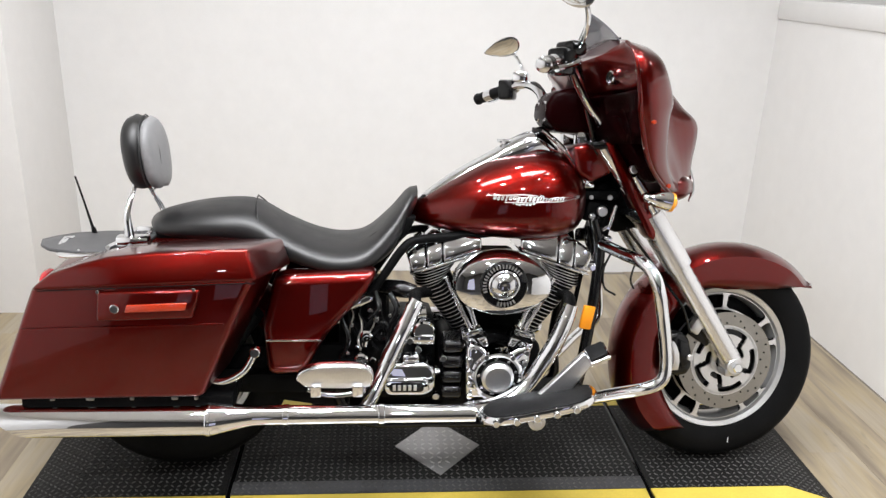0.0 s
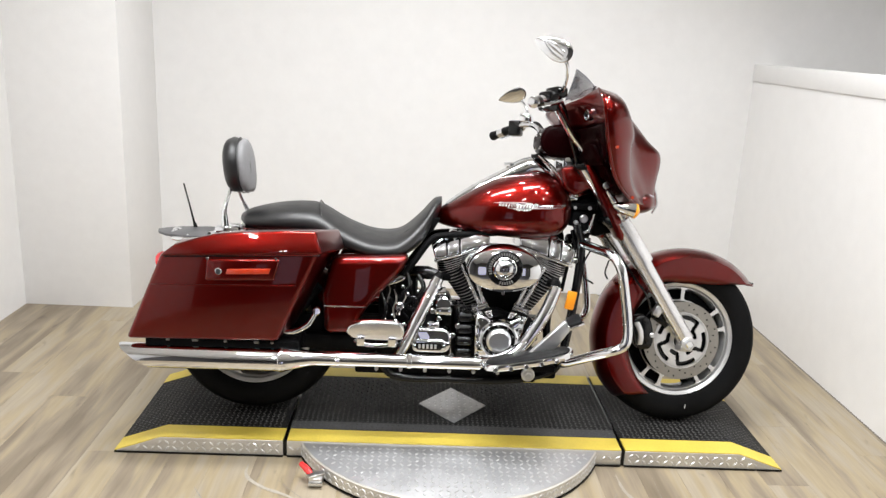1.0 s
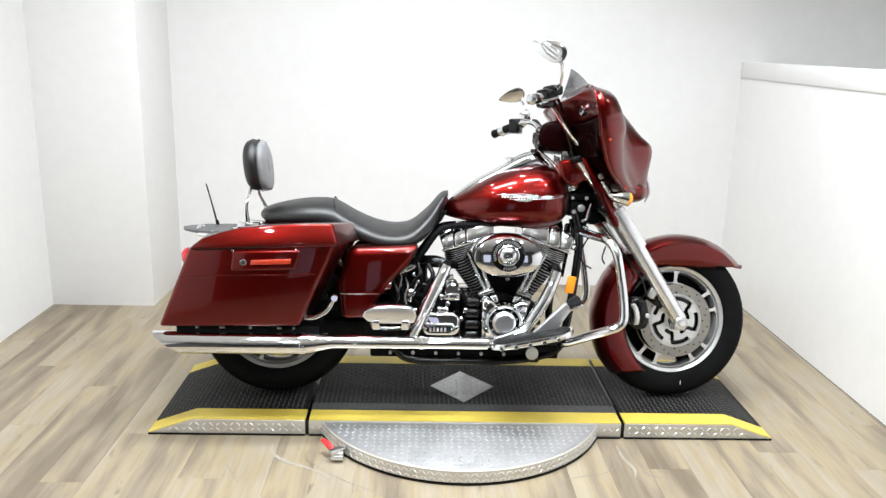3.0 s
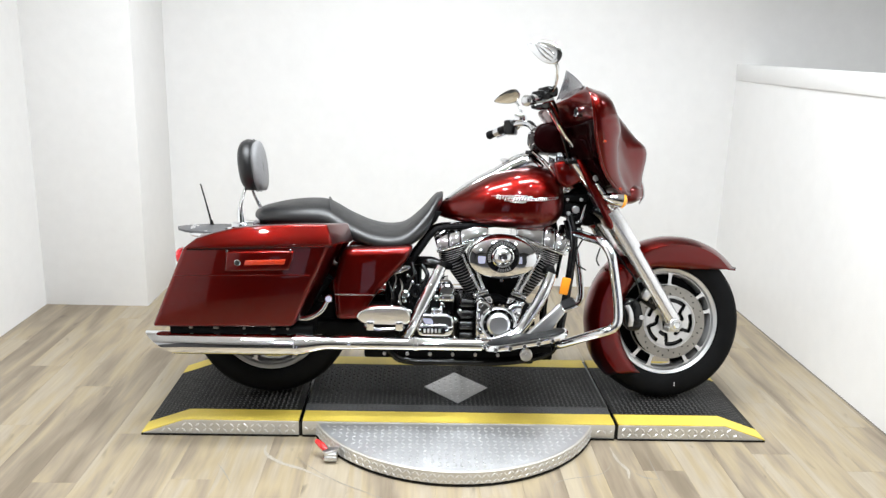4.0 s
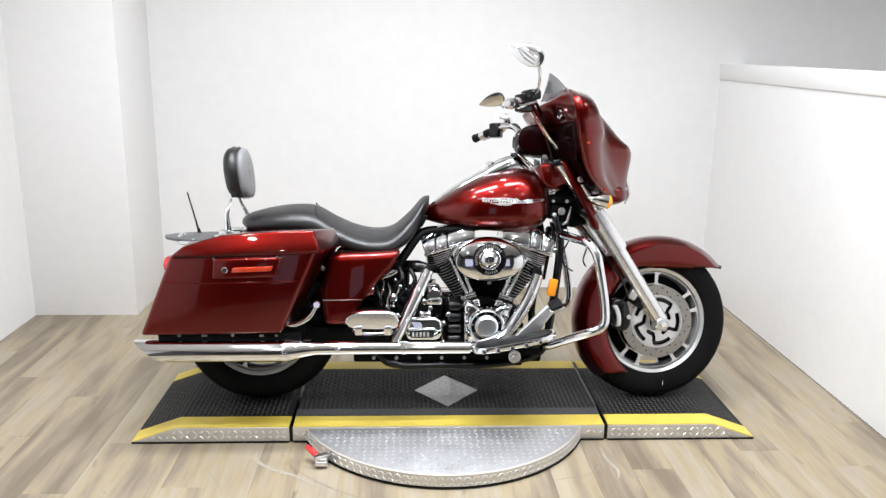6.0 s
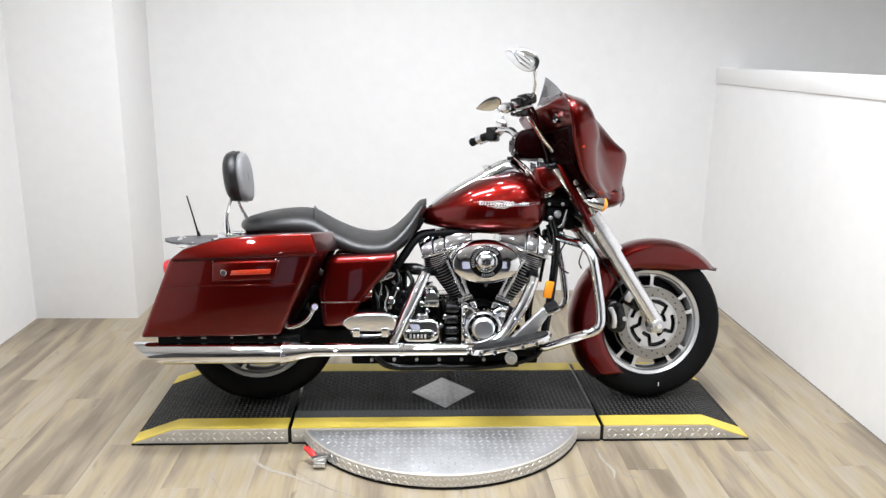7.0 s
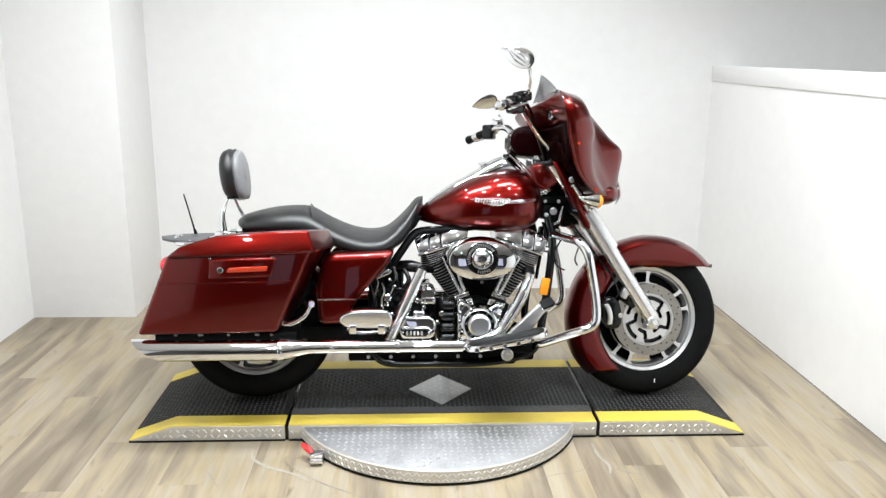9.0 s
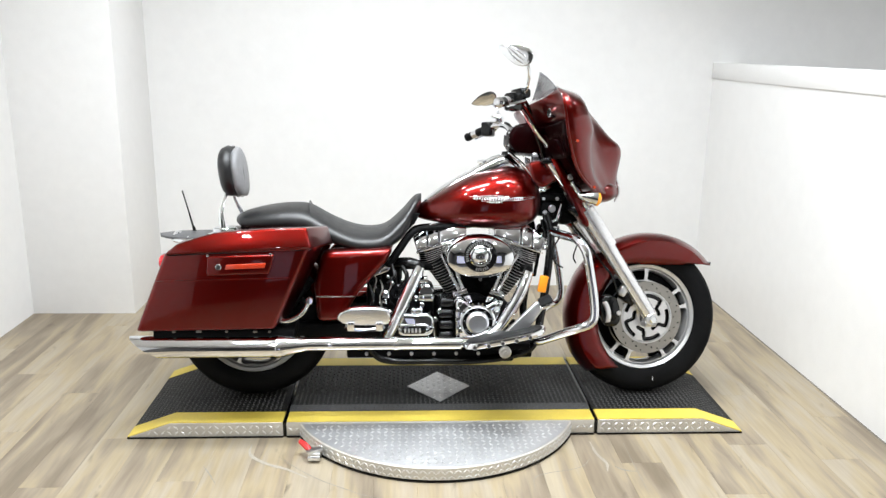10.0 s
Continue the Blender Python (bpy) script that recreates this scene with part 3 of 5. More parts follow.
def slotted_ring(c, r0, r1, y, depth, cut, nr=18, n=240):
    """A flat ring, facing -y, with holes wherever cut(radius, degrees) says so."""
    bm = bmesh.new()
    rs = [r0 + (r1 - r0) * i / nr for i in range(nr + 1)]
    grid = [[bm.verts.new((c[0] + r * math.cos(2 * math.pi * k / n), c[1] + y, c[2] + r * math.sin(2 * math.pi * k / n))) for k in range(n)] for r in rs]
    for i in range(nr):
        for k in range(n):
            if not cut((rs[i] + rs[i + 1]) / 2, (k + 0.5) * 360 / n):
                bm.faces.new((grid[i][k], grid[i + 1][k], grid[i + 1][(k + 1) % n], grid[i][(k + 1) % n]))
    bmesh.ops.delete(bm, geom=[v for v in bm.verts if not v.link_faces], context="VERTS")
    out = bmesh.ops.extrude_face_region(bm, geom=bm.faces[:])
    bmesh.ops.translate(bm, verts=[v for v in out["geom"] if isinstance(v, bmesh.types.BMVert)], vec=(0, depth, 0))
    bmesh.ops.recalc_face_normals(bm, faces=bm.faces[:])
    return bm


def wheel_slot(r, a):
    """Five long and five short openings with rounded corners, between paired spokes."""
    a = (a - 23.6 + 36) % 72 - 36
    half, mid = (8.6, 0.0) if abs(a) < 10.8 else (22.8, 36.0)
    du = (half - abs(abs(a) - mid)) * math.pi / 180 * r
    dr = min(r - 0.152, 0.1990 - r)
    corner = 0.014 if mid else 0.008
    if du < 0 or dr < 0:
        return False
    return not (du < corner and dr < corner and math.hypot(corner - du, corner - dr) > corner)


def carrier_slot(r, a):
    """Five hooked slots: an outer arc, a step inwards and a short inner arc."""
    a = (93 - a) % 72
    line = [(0.0905, 4 + 4 * k) for k in range(11)] + [(0.079, 47), (0.066, 49)] + [(0.055, 54 + 5 * k) for k in range(6)]
    for rr, aa in line:
        for turn in (0, -72):
            if math.hypot(r - rr, (a - aa - turn) * math.pi / 180 * (r + rr) / 2) < 0.0088:
                return True
    return False


def brake_disc(put, c, y, name):
    d = put(name, spin([(0.104, y), (0.149, y), (0.150, y - 0.005), (0.104, y - 0.005)], c, "y", 96), BRUSHED, None, "drilled steel brake disc")
    holes = bmesh.new()
    for k in range(36):
        a = radians(10 * k)
        r = (0.116, 0.128, 0.139)[k % 3]
        holes = merge(holes, disc((c[0] + r * math.cos(a), y - 0.0047, c[2] + r * math.sin(a)), 0.0032, 0.001, "y", 8))
    tagged(put("vent_hole", holes, BLACK, d), kind="stuff")
    # black disc stands in for the shade behind the carrier's slots
    put("hub_shade", spin([(0.02, y + 0.012), (0.106, y + 0.012), (0.106, y + 0.016), (0.02, y + 0.016)], c, "y", 48), BLACK, d)
    put("carrier_plate", slotted_ring(c, 0.034, 0.106, y - 0.0055, 0.006, carrier_slot, 30, 300), SATIN, d, "silver disc carrier with hooked slots")
    put("carrier_ring", spin([(0.030, y - 0.001), (0.044, y - 0.001), (0.044, y - 0.007), (0.030, y - 0.007)], c, "y", 48), SATIN, d)
    put("carrier_rim", spin([(0.100, y), (0.109, y), (0.109, y - 0.0055), (0.100, y - 0.0055)], c, "y", 72), SATIN, d)
    return d


MARK = (0.039, -0.262)
front_wheel = wheel(front, WF, 0.064, "front_wheel", "black road tyre on slotted cast wheel")
rear_wheel = wheel(plain, WR, 0.082, "rear_wheel", "wide black rear tyre on cast wheel")
front("tyre_mark", moved(box(-0.0012, 0.0012, -0.0015, 0.002, -0.008, 0.008, 0.0005, 1), Matrix.Translation((WF[0] + MARK[0], -0.0645, WF[2] + MARK[1])) @ Matrix.Rotation(radians(4), 4, "Y")), WALL, front_wheel, "white chalk tick on the sidewall")
brake_disc(front, WF, -0.083, "front_brake_disc")
brake_disc(plain, WR, -0.095, "rear_brake_disc")
brake_disc(front, WF, 0.083, "front_brake_disc")

# fork
OFFSET = (0.013, 0.0, -0.006)
AX = (0.846, 0.396)
for v in (-0.12, 0.12):
    leg = front("fork_leg", tube([(0.62, v, 0.757), (AX[0] + 0.002, v, AX[1] + 0.008)], [0.032, 0.032, 0.031, 0.030], 12, 24), SILVER, None, "bright satin aluminium fork slider")
    front("fork_cover", tube([(0.565, v, 0.841), (0.665, v, 0.69)], [0.039, 0.0405, 0.040], 8, 24), SILVER, leg, "bright fork cover")
    front("fork_tube", tube([(0.41, v, 1.055), (0.60, v, 0.79)], 0.028, 8, 20), CHROME, leg, "chrome fork tube")
    front("axle_lug", merge(disc((AX[0], v + 0.032, AX[1] - 0.004), 0.026, 0.064, "y", 24), box(AX[0] - 0.03, AX[0] + 0.02, v - 0.026, v + 0.026, AX[1] - 0.034, AX[1] - 0.012, 0.006)), SATIN, leg)
    front("axle_nut", disc((AX[0], v - 0.03 if v < 0 else v + 0.05, AX[1] - 0.004), 0.015, 0.016, "y", 6), CHROME, leg, "chrome axle nut")
    front("fork_shroud", prism([(0.41, 1.05), (0.448, 1.045), (0.588, 0.806), (0.572, 0.765), (0.548, 0.785)], v - 0.035, v + 0.03, 0.012), RED, leg, "red fork shroud")
front("axle", tube([(AX[0], -0.15, AX[1] - 0.004), (AX[0], 0.15, AX[1] - 0.004)], 0.009, 4, 14), BLACK)
for v in (-0.125, 0.095):
    cal = front("brake_caliper", moved(merge(prism([(-0.026, -0.064), (0.016, -0.068), (0.034, -0.046), (0.040, 0.0), (0.036, 0.044), (0.014, 0.068), (-0.020, 0.066), (-0.038, 0.038), (-0.043, 0.0), (-0.039, -0.038)], 0, 0.05, 0.012, 3), prism([(0.0, -0.044), (0.024, -0.030), (0.032, 0.0), (0.026, 0.030), (0.0, 0.050), (-0.006, 0.0)], -0.007, 0.02, 0.005, 2)), pose(0.680, v, 0.428, 0, -10, 0)), BLACK, None, "black brake caliper with silver insert")
    front("caliper_insert", moved(prism([(-0.016, -0.042), (0.004, -0.044), (0.012, -0.02), (0.014, 0.004), (0.010, 0.026), (0.003, 0.044), (-0.016, 0.042), (-0.009, 0.02), (-0.006, 0), (-0.009, -0.02)], -0.010, 0.002, 0.002), pose(0.662, v, 0.426, 0, -10, 0)), SATIN, cal, "silver caliper insert")
    front("caliper_bolt", disc((0.709, v - 0.006, 0.420), 0.0095, 0.008, "y", 14), SATIN, cal)
    front("bracket_lug", moved(box(-0.016, 0.016, 0.0, 0.03, -0.024, 0.024, 0.006, 2), pose(0.733, v - 0.002, 0.512, 0, 30, 0)), SATIN, cal, "silver mounting lug")
    front("caliper_bracket", moved(box(-0.012, 0.06, 0.004, 0.03, -0.03, 0.03, 0.006), pose(0.745, v + 0.02, 0.50, 0, 35, 0)), BLACK, cal)
front("brake_line", tube([(0.71, -0.12, 0.495), (0.68, -0.13, 0.57), (0.64, -0.11, 0.63), (0.585, -0.09, 0.71), (0.515, -0.08, 0.80)], 0.0045, 24, 8), BLACK, None, "black brake hose")


def front_fender():
    bm = bmesh.new()
    cx, cz = 0.852, 0.397
    rows = []
    n = 60
    for i in range(n + 1):
        u = i / n
        a = 37 + (224 - 37) * u
        ro = np.interp(a, [37, 51, 69, 83, 102, 120, 140, 163, 187, 208, 224], [0.371, 0.367, 0.361, 0.354, 0.347, 0.342, 0.341, 0.340, 0.340, 0.345, 0.340])
        ri = 0.218 / math.sin(radians(a)) if a < 95 else np.interp(a, [95, 112, 128, 145, 178, 210, 224], [0.2188, 0.240, 0.232, 0.222, 0.215, 0.228, 0.245])
        ri = min(ri, ro - 0.012)
        skew = np.interp(a, [37, 190, 224], [0, 0, 15])
        nose = np.interp(a, [37, 55], [0.55, 1.0])
        row = []
        half = [(ri, 0.088, skew), (ri * 0.55 + 0.45 * (ro - 0.05), 0.091, skew * 0.6), (ro - 0.045, 0.0905, skew * 0.2), (ro - 0.034, 0.0895, 0), (ro - 0.025, 0.078, 0), (ro - 0.011, 0.054, 0), (ro - 0.003, 0.030, 0), (ro, 0.0, 0)]
        for r, y, sk in half + [(r, -y, sk) for r, y, sk in half[-2::-1]]:
            r = max(r, ri)
            t = radians(a + sk)
            row.append((cx + r * math.cos(t), -y * nose, cz + r * math.sin(t)))
        rows.append(row)
    return rings(bm, rows, close=False, caps=False)


fender = solid(front("front_fender", front_fender(), RED, None, "deep-skirted candy-red front fender"), 0.004)
front("fender_trim", tube([(1.139, -0.045, 0.620), (1.148, 0, 0.622), (1.139, 0.045, 0.620)], 0.004, 10, 8), CHROME, fender)

# steering head and fork shrouds
front("upper_crown", box(0.38, 0.47, -0.15, 0.15, 1.025, 1.05, 0.01), BLACK, None, "black fork crown")
front("lower_crown", moved(box(-0.05, 0.05, -0.15, 0.15, -0.014, 0.014, 0.008), pose(0.545, 0, 0.825, 0, 32, 0)), BLACK, None, "black fork crown")
front("fork_cap", prism([(0.335, 1.035), (0.44, 1.055), (0.475, 0.97), (0.395, 0.93), (0.355, 0.955)], -0.11, 0.11, 0.014, 3), RED, None, "gloss red cap over the steering head")
neck = fixed("steering_neck", merge(prism([(0.388, 0.930), (0.484, 0.968), (0.548, 0.815), (0.483, 0.797), (0.43, 0.83), (0.385, 0.862)], -0.045, 0.045, 0.014, 2),
                                    box(0.375, 0.475, -0.085, 0.085, 0.906, 0.934, 0.010), moved(box(-0.03, 0.03, -0.075, 0.075, -0.03, 0.03, 0.01), pose(0.412, 0, 0.868, 0, 12, 0)),
                                    moved(box(-0.02, 0.02, -0.07, 0.07, -0.05, 0.03, 0.008), pose(0.445, 0, 0.835, 0, 16, 0))), CRINKLE, None, "black steering neck with silver bolts")
for x, z, r in ((0.427, 0.875, 0.0145), (0.400, 0.859, 0.009), (0.445, 0.915, 0.007), (0.392, 0.915, 0.006)):
    fixed("neck_bolt", disc((x, -0.078, z), r, 0.012, "y", 18), SATIN, neck)
fixed("cable_ferrule", tube([(0.46, -0.10, 0.897), (0.452, -0.10, 0.862), (0.444, -0.10, 0.829)], [0.003, 0.006, 0.005], 10, 10), CHROME, neck, "chrome cable ferrule")
for k, (x, z, a) in enumerate(((0.412, 0.838, 20), (0.438, 0.832, -30), (0.425, 0.812, 45), (0.446, 0.802, 10), (0.415, 0.798, -15))):
    fixed("bracket_clip", moved(merge(box(-0.012, 0.012, -0.012, 0.012, -0.005, 0.005, 0.003), disc((0.004, -0.011, 0), 0.004, 0.006, "y", 10)), pose(x, -0.09, z, 0, a, 0)), CHROME if k % 2 else BLACK, neck)
fixed("cable_conduit", tube([(0.25, -0.06, 1.092), (0.304, -0.085, 1.047), (0.351, -0.09, 0.989), (0.381, -0.09, 0.954)], [0.006, 0.0075, 0.0075, 0.006], 24, 10), CHROME, None, "chrome cable conduit")
fixed("conduit_end", box(0.368, 0.395, -0.098, -0.082, 0.944, 0.956, 0.003), CHROME)
fixed("cable", tube([(0.46, -0.10, 0.765), (0.435, -0.12, 0.72), (0.44, -0.125, 0.67), (0.475, -0.12, 0.645)], 0.0032, 24, 8), BLACK, None, "thin black control cable")
fixed("cable", tube([(0.53, -0.10, 0.73), (0.515, -0.12, 0.69), (0.525, -0.125, 0.665)], 0.003, 16, 8), BLACK)
fixed("wiring_loom", tube([(0.39, -0.075, 0.83), (0.405, -0.085, 0.76), (0.385, -0.08, 0.70), (0.37, -0.08, 0.60)], 0.007, 24, 8), BLACK)

# fairing: level cuts from the rear edge round to the nose, near half
CUTS = [
    (1.335, [(0.405, -0.30), (0.415, -0.29), (0.425, -0.25), (0.430, -0.18), (0.432, -0.10), (0.432, 0)]),
    (1.315, [(0.408, -0.35), (0.435, -0.35), (0.472, -0.30), (0.508, -0.20), (0.535, -0.10), (0.548, 0)]),
    (1.270, [(0.411, -0.37), (0.450, -0.37), (0.505, -0.32), (0.526, -0.22), (0.562, -0.10), (0.600, 0)]),
    (1.160, [(0.425, -0.363), (0.470, -0.36), (0.543, -0.295), (0.557, -0.21), (0.602, -0.10), (0.700, 0)]),
    (1.100, [(0.438, -0.345), (0.482, -0.34), (0.542, -0.28), (0.554, -0.20), (0.618, -0.10), (0.757, 0)]),
    (0.985, [(0.490, -0.29), (0.512, -0.285), (0.560, -0.24), (0.592, -0.17), (0.656, -0.10), (0.740, 0)]),
    (0.910, [(0.600, -0.17), (0.610, -0.165), (0.635, -0.14), (0.665, -0.10), (0.690, -0.07), (0.735, 0)]),
]


def fairing_rows(n=26, m=40):
    per = []
    for z, half in CUTS:
        drop = min(1.0, max(0.0, (z - 1.14) / 0.17)) * 0.37
        pts = [(x, v, z - drop * v * v) for x, v in half]
        pts = pts + [(x, -v, z) for x, v, z in pts[-2::-1]]
        per.append(spline(pts, 2 * n))
    cols = [spline([row[i] for row in per], m) for i in range(2 * n + 1)]
    return [[cols[i][j] for i in range(2 * n + 1)] for j in range(m + 1)]


FAIR = fairing_rows()
outer = solid(front("fairing", rings(bmesh.new(), FAIR, close=False, caps=False), RED, None, "candy-red batwing fairing", 60), 0.006)
for side in (0, 52):
    front("fairing_lip", tube([FAIR[j][side] for j in range(8, 41, 4)], [0.004, 0.0055, 0.0065, 0.0065, 0.0055], 40, 10), RED, outer, "rolled edge of the fairing")
inner_rows = [[Vector(FAIR[0][round(i * 52 / 32)]) - Vector((0.003, 0, 0)) for i in range(33)]]
for k in range(19):
    f = k / 12
    a = FAIR[int(3 + 18 * f)][0]
    low = 0.03 * max(0.0, 1 - f)
    f = min(f, 1.0)
    half = [(a.x + 0.004, a.y + 0.004, a.z), (a.x - 0.006, a.y + 0.04, a.z), (a.x - 0.050 + 0.05 * f * f, -0.24, a.z - low * 0.6), (a.x - 0.085 + 0.06 * f * f, -0.14, a.z - low), (a.x - 0.100 + 0.06 * f * f, 0.0, a.z - low)]
    inner_rows.append(spline(half + [(x, -y, z) for x, y, z in half[-2::-1]], 32))
inner = solid(front("inner_fairing", rings(bmesh.new(), inner_rows[:12], close=False, caps=False), RED, None, "gloss dark-red inner fairing", 60), 0.006)
solid(front("lower_panel", rings(bmesh.new(), inner_rows[11:], close=False, caps=False), INNER_RED, inner, "lower inner fairing, its red darkened for shade", 60), 0.006)
binnacle = front("dash_binnacle", prism([(0.258, 1.150), (0.281, 1.187), (0.333, 1.197), (0.41, 1.190), (0.41, 1.070), (0.298, 1.074), (0.268, 1.092), (0.256, 1.120)], -0.10, 0.05, 0.018, 4), INNER_RED, None, "gloss dark-red instrument binnacle")
for v, r, gx, gz in ((-0.062, 0.026, 0.270, 1.132), (0.012, 0.026, 0.270, 1.132), (-0.27, 0.015, 0.386, 1.212), (0.27, 0.015, 0.386, 1.212)):
    turned = pose(gx, v, gz, 0, 0, 14 if v < -0.1 else -14 if v > 0.1 else 0)
    g = front("gauge", moved(spin([(r + 0.003, 0.012), (r + 0.003, -0.010), (r, -0.012), (r, -0.004), (0, -0.004), (0, 0.012)], (0, 0, 0), "x", 32), turned), CHROME, binnacle if abs(v) < 0.1 else inner, "round dashboard gauge")
    front("dial", moved(disc((-0.003, 0, 0), r * 0.97, 0.003, "x", 32), turned), BLACK, g)
front("speaker_grille", disc((0.444, -0.27, 1.12), 0.040, 0.010, "x", 32), CRINKLE, inner, "black round speaker grille")
front("speaker_grille", disc((0.444, 0.27, 1.12), 0.040, 0.010, "x", 32), CRINKLE, inner, "black round speaker grille")
front("lower_tray", prism([(0.40, 1.12), (0.47, 1.11), (0.56, 0.95), (0.52, 0.93)], -0.24, 0.24, 0.02), INNER_RED, None, "underside of the fairing, its red darkened for shade")
head = front("headlight", spin([(0.078, -0.05), (0.084, -0.01), (0.082, 0.012), (0.074, 0.018), (0.072, -0.02), (0.0, -0.045), (0.0, -0.05)], (0.662, 0, 0.965), "x", 48), CHROME, None, "round chrome-rimmed headlight")
front("headlight_lens", spin([(0.0, 0.014), (0.05, 0.010), (0.073, 0.0), (0.073, -0.004), (0.0, 0.010)], (0.662, 0, 0.965), "x", 40), LENS, head, "clear headlight lens")
front("chin_panel", blob([(0.60, 0.115, 0.888, 0.960), (0.65, 0.112, 0.876, 0.965), (0.69, 0.095, 0.878, 0.962), (0.722, 0.06, 0.892, 0.950)], 24), RED, None, "red nacelle chin")
front("chin_trim", tube([(0.735, 0.0, 0.985), (0.742, -0.01, 0.945), (0.733, -0.04, 0.908), (0.706, -0.075, 0.880)], [0.003, 0.006, 0.006, 0.003], 20, 10), CHROME, None, "chrome edge of the nacelle chin")
front("fairing_lamp", disc((0.462, -0.362, 1.096), 0.0055, 0.010, "y", 16), REFLECTOR)
front("fairing_lamp", disc((0.572, -0.222, 0.930), 0.006, 0.010, "y", 16), REFLECTOR)
front("fairing_trim", tube([(r[0].x - 0.002, r[0].y - 0.001, r[0].z) for r in FAIR[1:-6:3]], 0.0025, 50, 8), RED, outer)


def windshield():
    rows = []
    for j in range(9):
        f = j / 8
        row = []
        for i in range(25):
            v = -0.215 + 0.43 * i / 24
            top = 0.086 * (1 - abs(v) / 0.215)
            row.append((0.434 - 0.35 * v * v - 0.32 * f * top, v, 1.330 - 0.30 * v * v + f * (0.004 + top)))
        rows.append(row)
    return rings(bmesh.new(), rows, close=False, caps=False)


solid(front("windshield", windshield(), SMOKE, None, "low smoked acrylic windshield", 60), 0.003)
front("windshield_trim", tube([(0.438 - 0.35 * v * v, v, 1.336 - 0.32 * v * v) for v in (-0.21, -0.12, 0, 0.12, 0.21)], 0.003, 30, 8), CHROME)

# turn signals
for q in (-1, 1):
    sig = front("turn_signal", tube([(0.512, q * 0.2, 0.902), (0.530, q * 0.2, 0.897), (0.552, q * 0.2, 0.892), (0.590, q * 0.2, 0.884)], [0.006, 0.017, 0.024, 0.028], 14, 24), CHROME, None, "chrome bullet turn signal")
    front("signal_lens", tube([(0.589, q * 0.2, 0.884), (0.598, q * 0.2, 0.882), (0.607, q * 0.2, 0.880)], [0.0285, 0.027, 0.015], 8, 24), AMBER, sig, "amber signal lens")
    front("signal_arm", tube([(0.54, q * 0.19, 0.890), (0.55, q * 0.14, 0.870), (0.56, q * 0.08, 0.86)], [0.012, 0.014, 0.014], 10, 14), CHROME, sig)
    front("cover_stay", tube([(0.50, q * 0.165, 0.955), (0.565, q * 0.165, 0.855)], [0.012, 0.016], 6, 14), CHROME, None, "chrome fork cover stay")
    front("stay_bolt", disc((0.488, q * 0.175, 0.972), 0.012, -0.014 * q, "y", 16), SATIN)

# handlebar and controls
OFFSET = (-0.005, 0.0, 0.008)
BAR = {-1: [(0.42, 0.0, 1.046), (0.452, -0.07, 1.052), (0.430, -0.115, 1.088), (0.384, -0.150, 1.128), (0.338, -0.20, 1.172), (0.292, -0.27, 1.212), (0.247, -0.345, 1.232), (0.172, -0.455, 1.207)],
       1: [(0.40, 0.0, 1.05), (0.385, 0.06, 1.062), (0.350, 0.10, 1.095), (0.337, 0.15, 1.14), (0.335, 0.20, 1.187), (0.316, 0.28, 1.218), (0.274, 0.345, 1.215), (0.197, 0.455, 1.185)]}
bar = front("handlebar", merge(tube(BAR[-1], 0.0145, 48, 14), tube(BAR[1], 0.0145, 48, 14)), CHROME, None, "wide chrome handlebar")
each(front, "bar_riser", [box(0.37, 0.43, -0.09, -0.05, 1.02, 1.07, 0.01), box(0.37, 0.43, 0.05, 0.09, 1.02, 1.07, 0.01)], CHROME, bar)
for s in (-1, 1):
    def at(k, dx=0.0, dv=0.0, dz=0.0):
        x, z = (0.247 - 0.075 * k, 1.232 - 0.025 * k) if s < 0 else (0.274 - 0.077 * k, 1.215 - 0.030 * k)
        return (x + dx, s * (0.345 + 0.11 * k + dv), z + dz)
    front("grip", tube([at(0.35), at(0.75), at(1.12)], [0.0175, 0.0185, 0.0185, 0.0175], 12, 16), BLACK if s < 0 else FLOORBOARD, bar, "black rubber grip with chrome band")
    front("grip_end", tube([at(1.11), at(1.17), at(1.20)], [0.0205, 0.019, 0.010], 6, 16), CONSOLE if s < 0 else FLOORBOARD, bar)
    front("grip_band", tube([at(0.62), at(0.85)], 0.0192, 4, 16), CHROME, bar)
    sw = front("switch_housing", moved(box(-0.026, 0.026, -0.028, 0.028, -0.038, 0.028, 0.009), pose(*at(0.12), 0, 0, -s * 32)), BLACK, bar, "black switch housing")
    front("switch_buttons", merge(*[moved(box(-0.026, -0.02, -0.018 + 0.02 * q, -0.004 + 0.02 * q, -0.01, 0.006, 0.002), pose(*at(0.12), 0, 0, -s * 32)) for q in range(2)]), SATIN, sw)
    front("master_cylinder", moved(box(-0.014, 0.036, -0.034, 0.034, 0.006, 0.042, 0.009), pose(*at(-0.22), 0, 0, -s * 25)), BLACK if s < 0 else CHROME, bar, "reservoir box with lid")
    front("lever", tube([at(-0.05, 0.03), at(0.35, 0.052), at(0.75, 0.044, 0.0, -0.006), at(1.05, 0.028, 0.0, -0.01)], [0.008, 0.0075, 0.006, 0.008], 20, 10), CHROME, bar, "chrome hand lever")
    front("control_hose", tube([at(-0.1, 0.03), (0.33, s * 0.22, 1.215), (0.365, s * 0.16, 1.14), (0.40, s * 0.12, 1.07), (0.43, s * 0.10, 0.98)], 0.007, 28, 10), BLACK, bar, "black control hose")


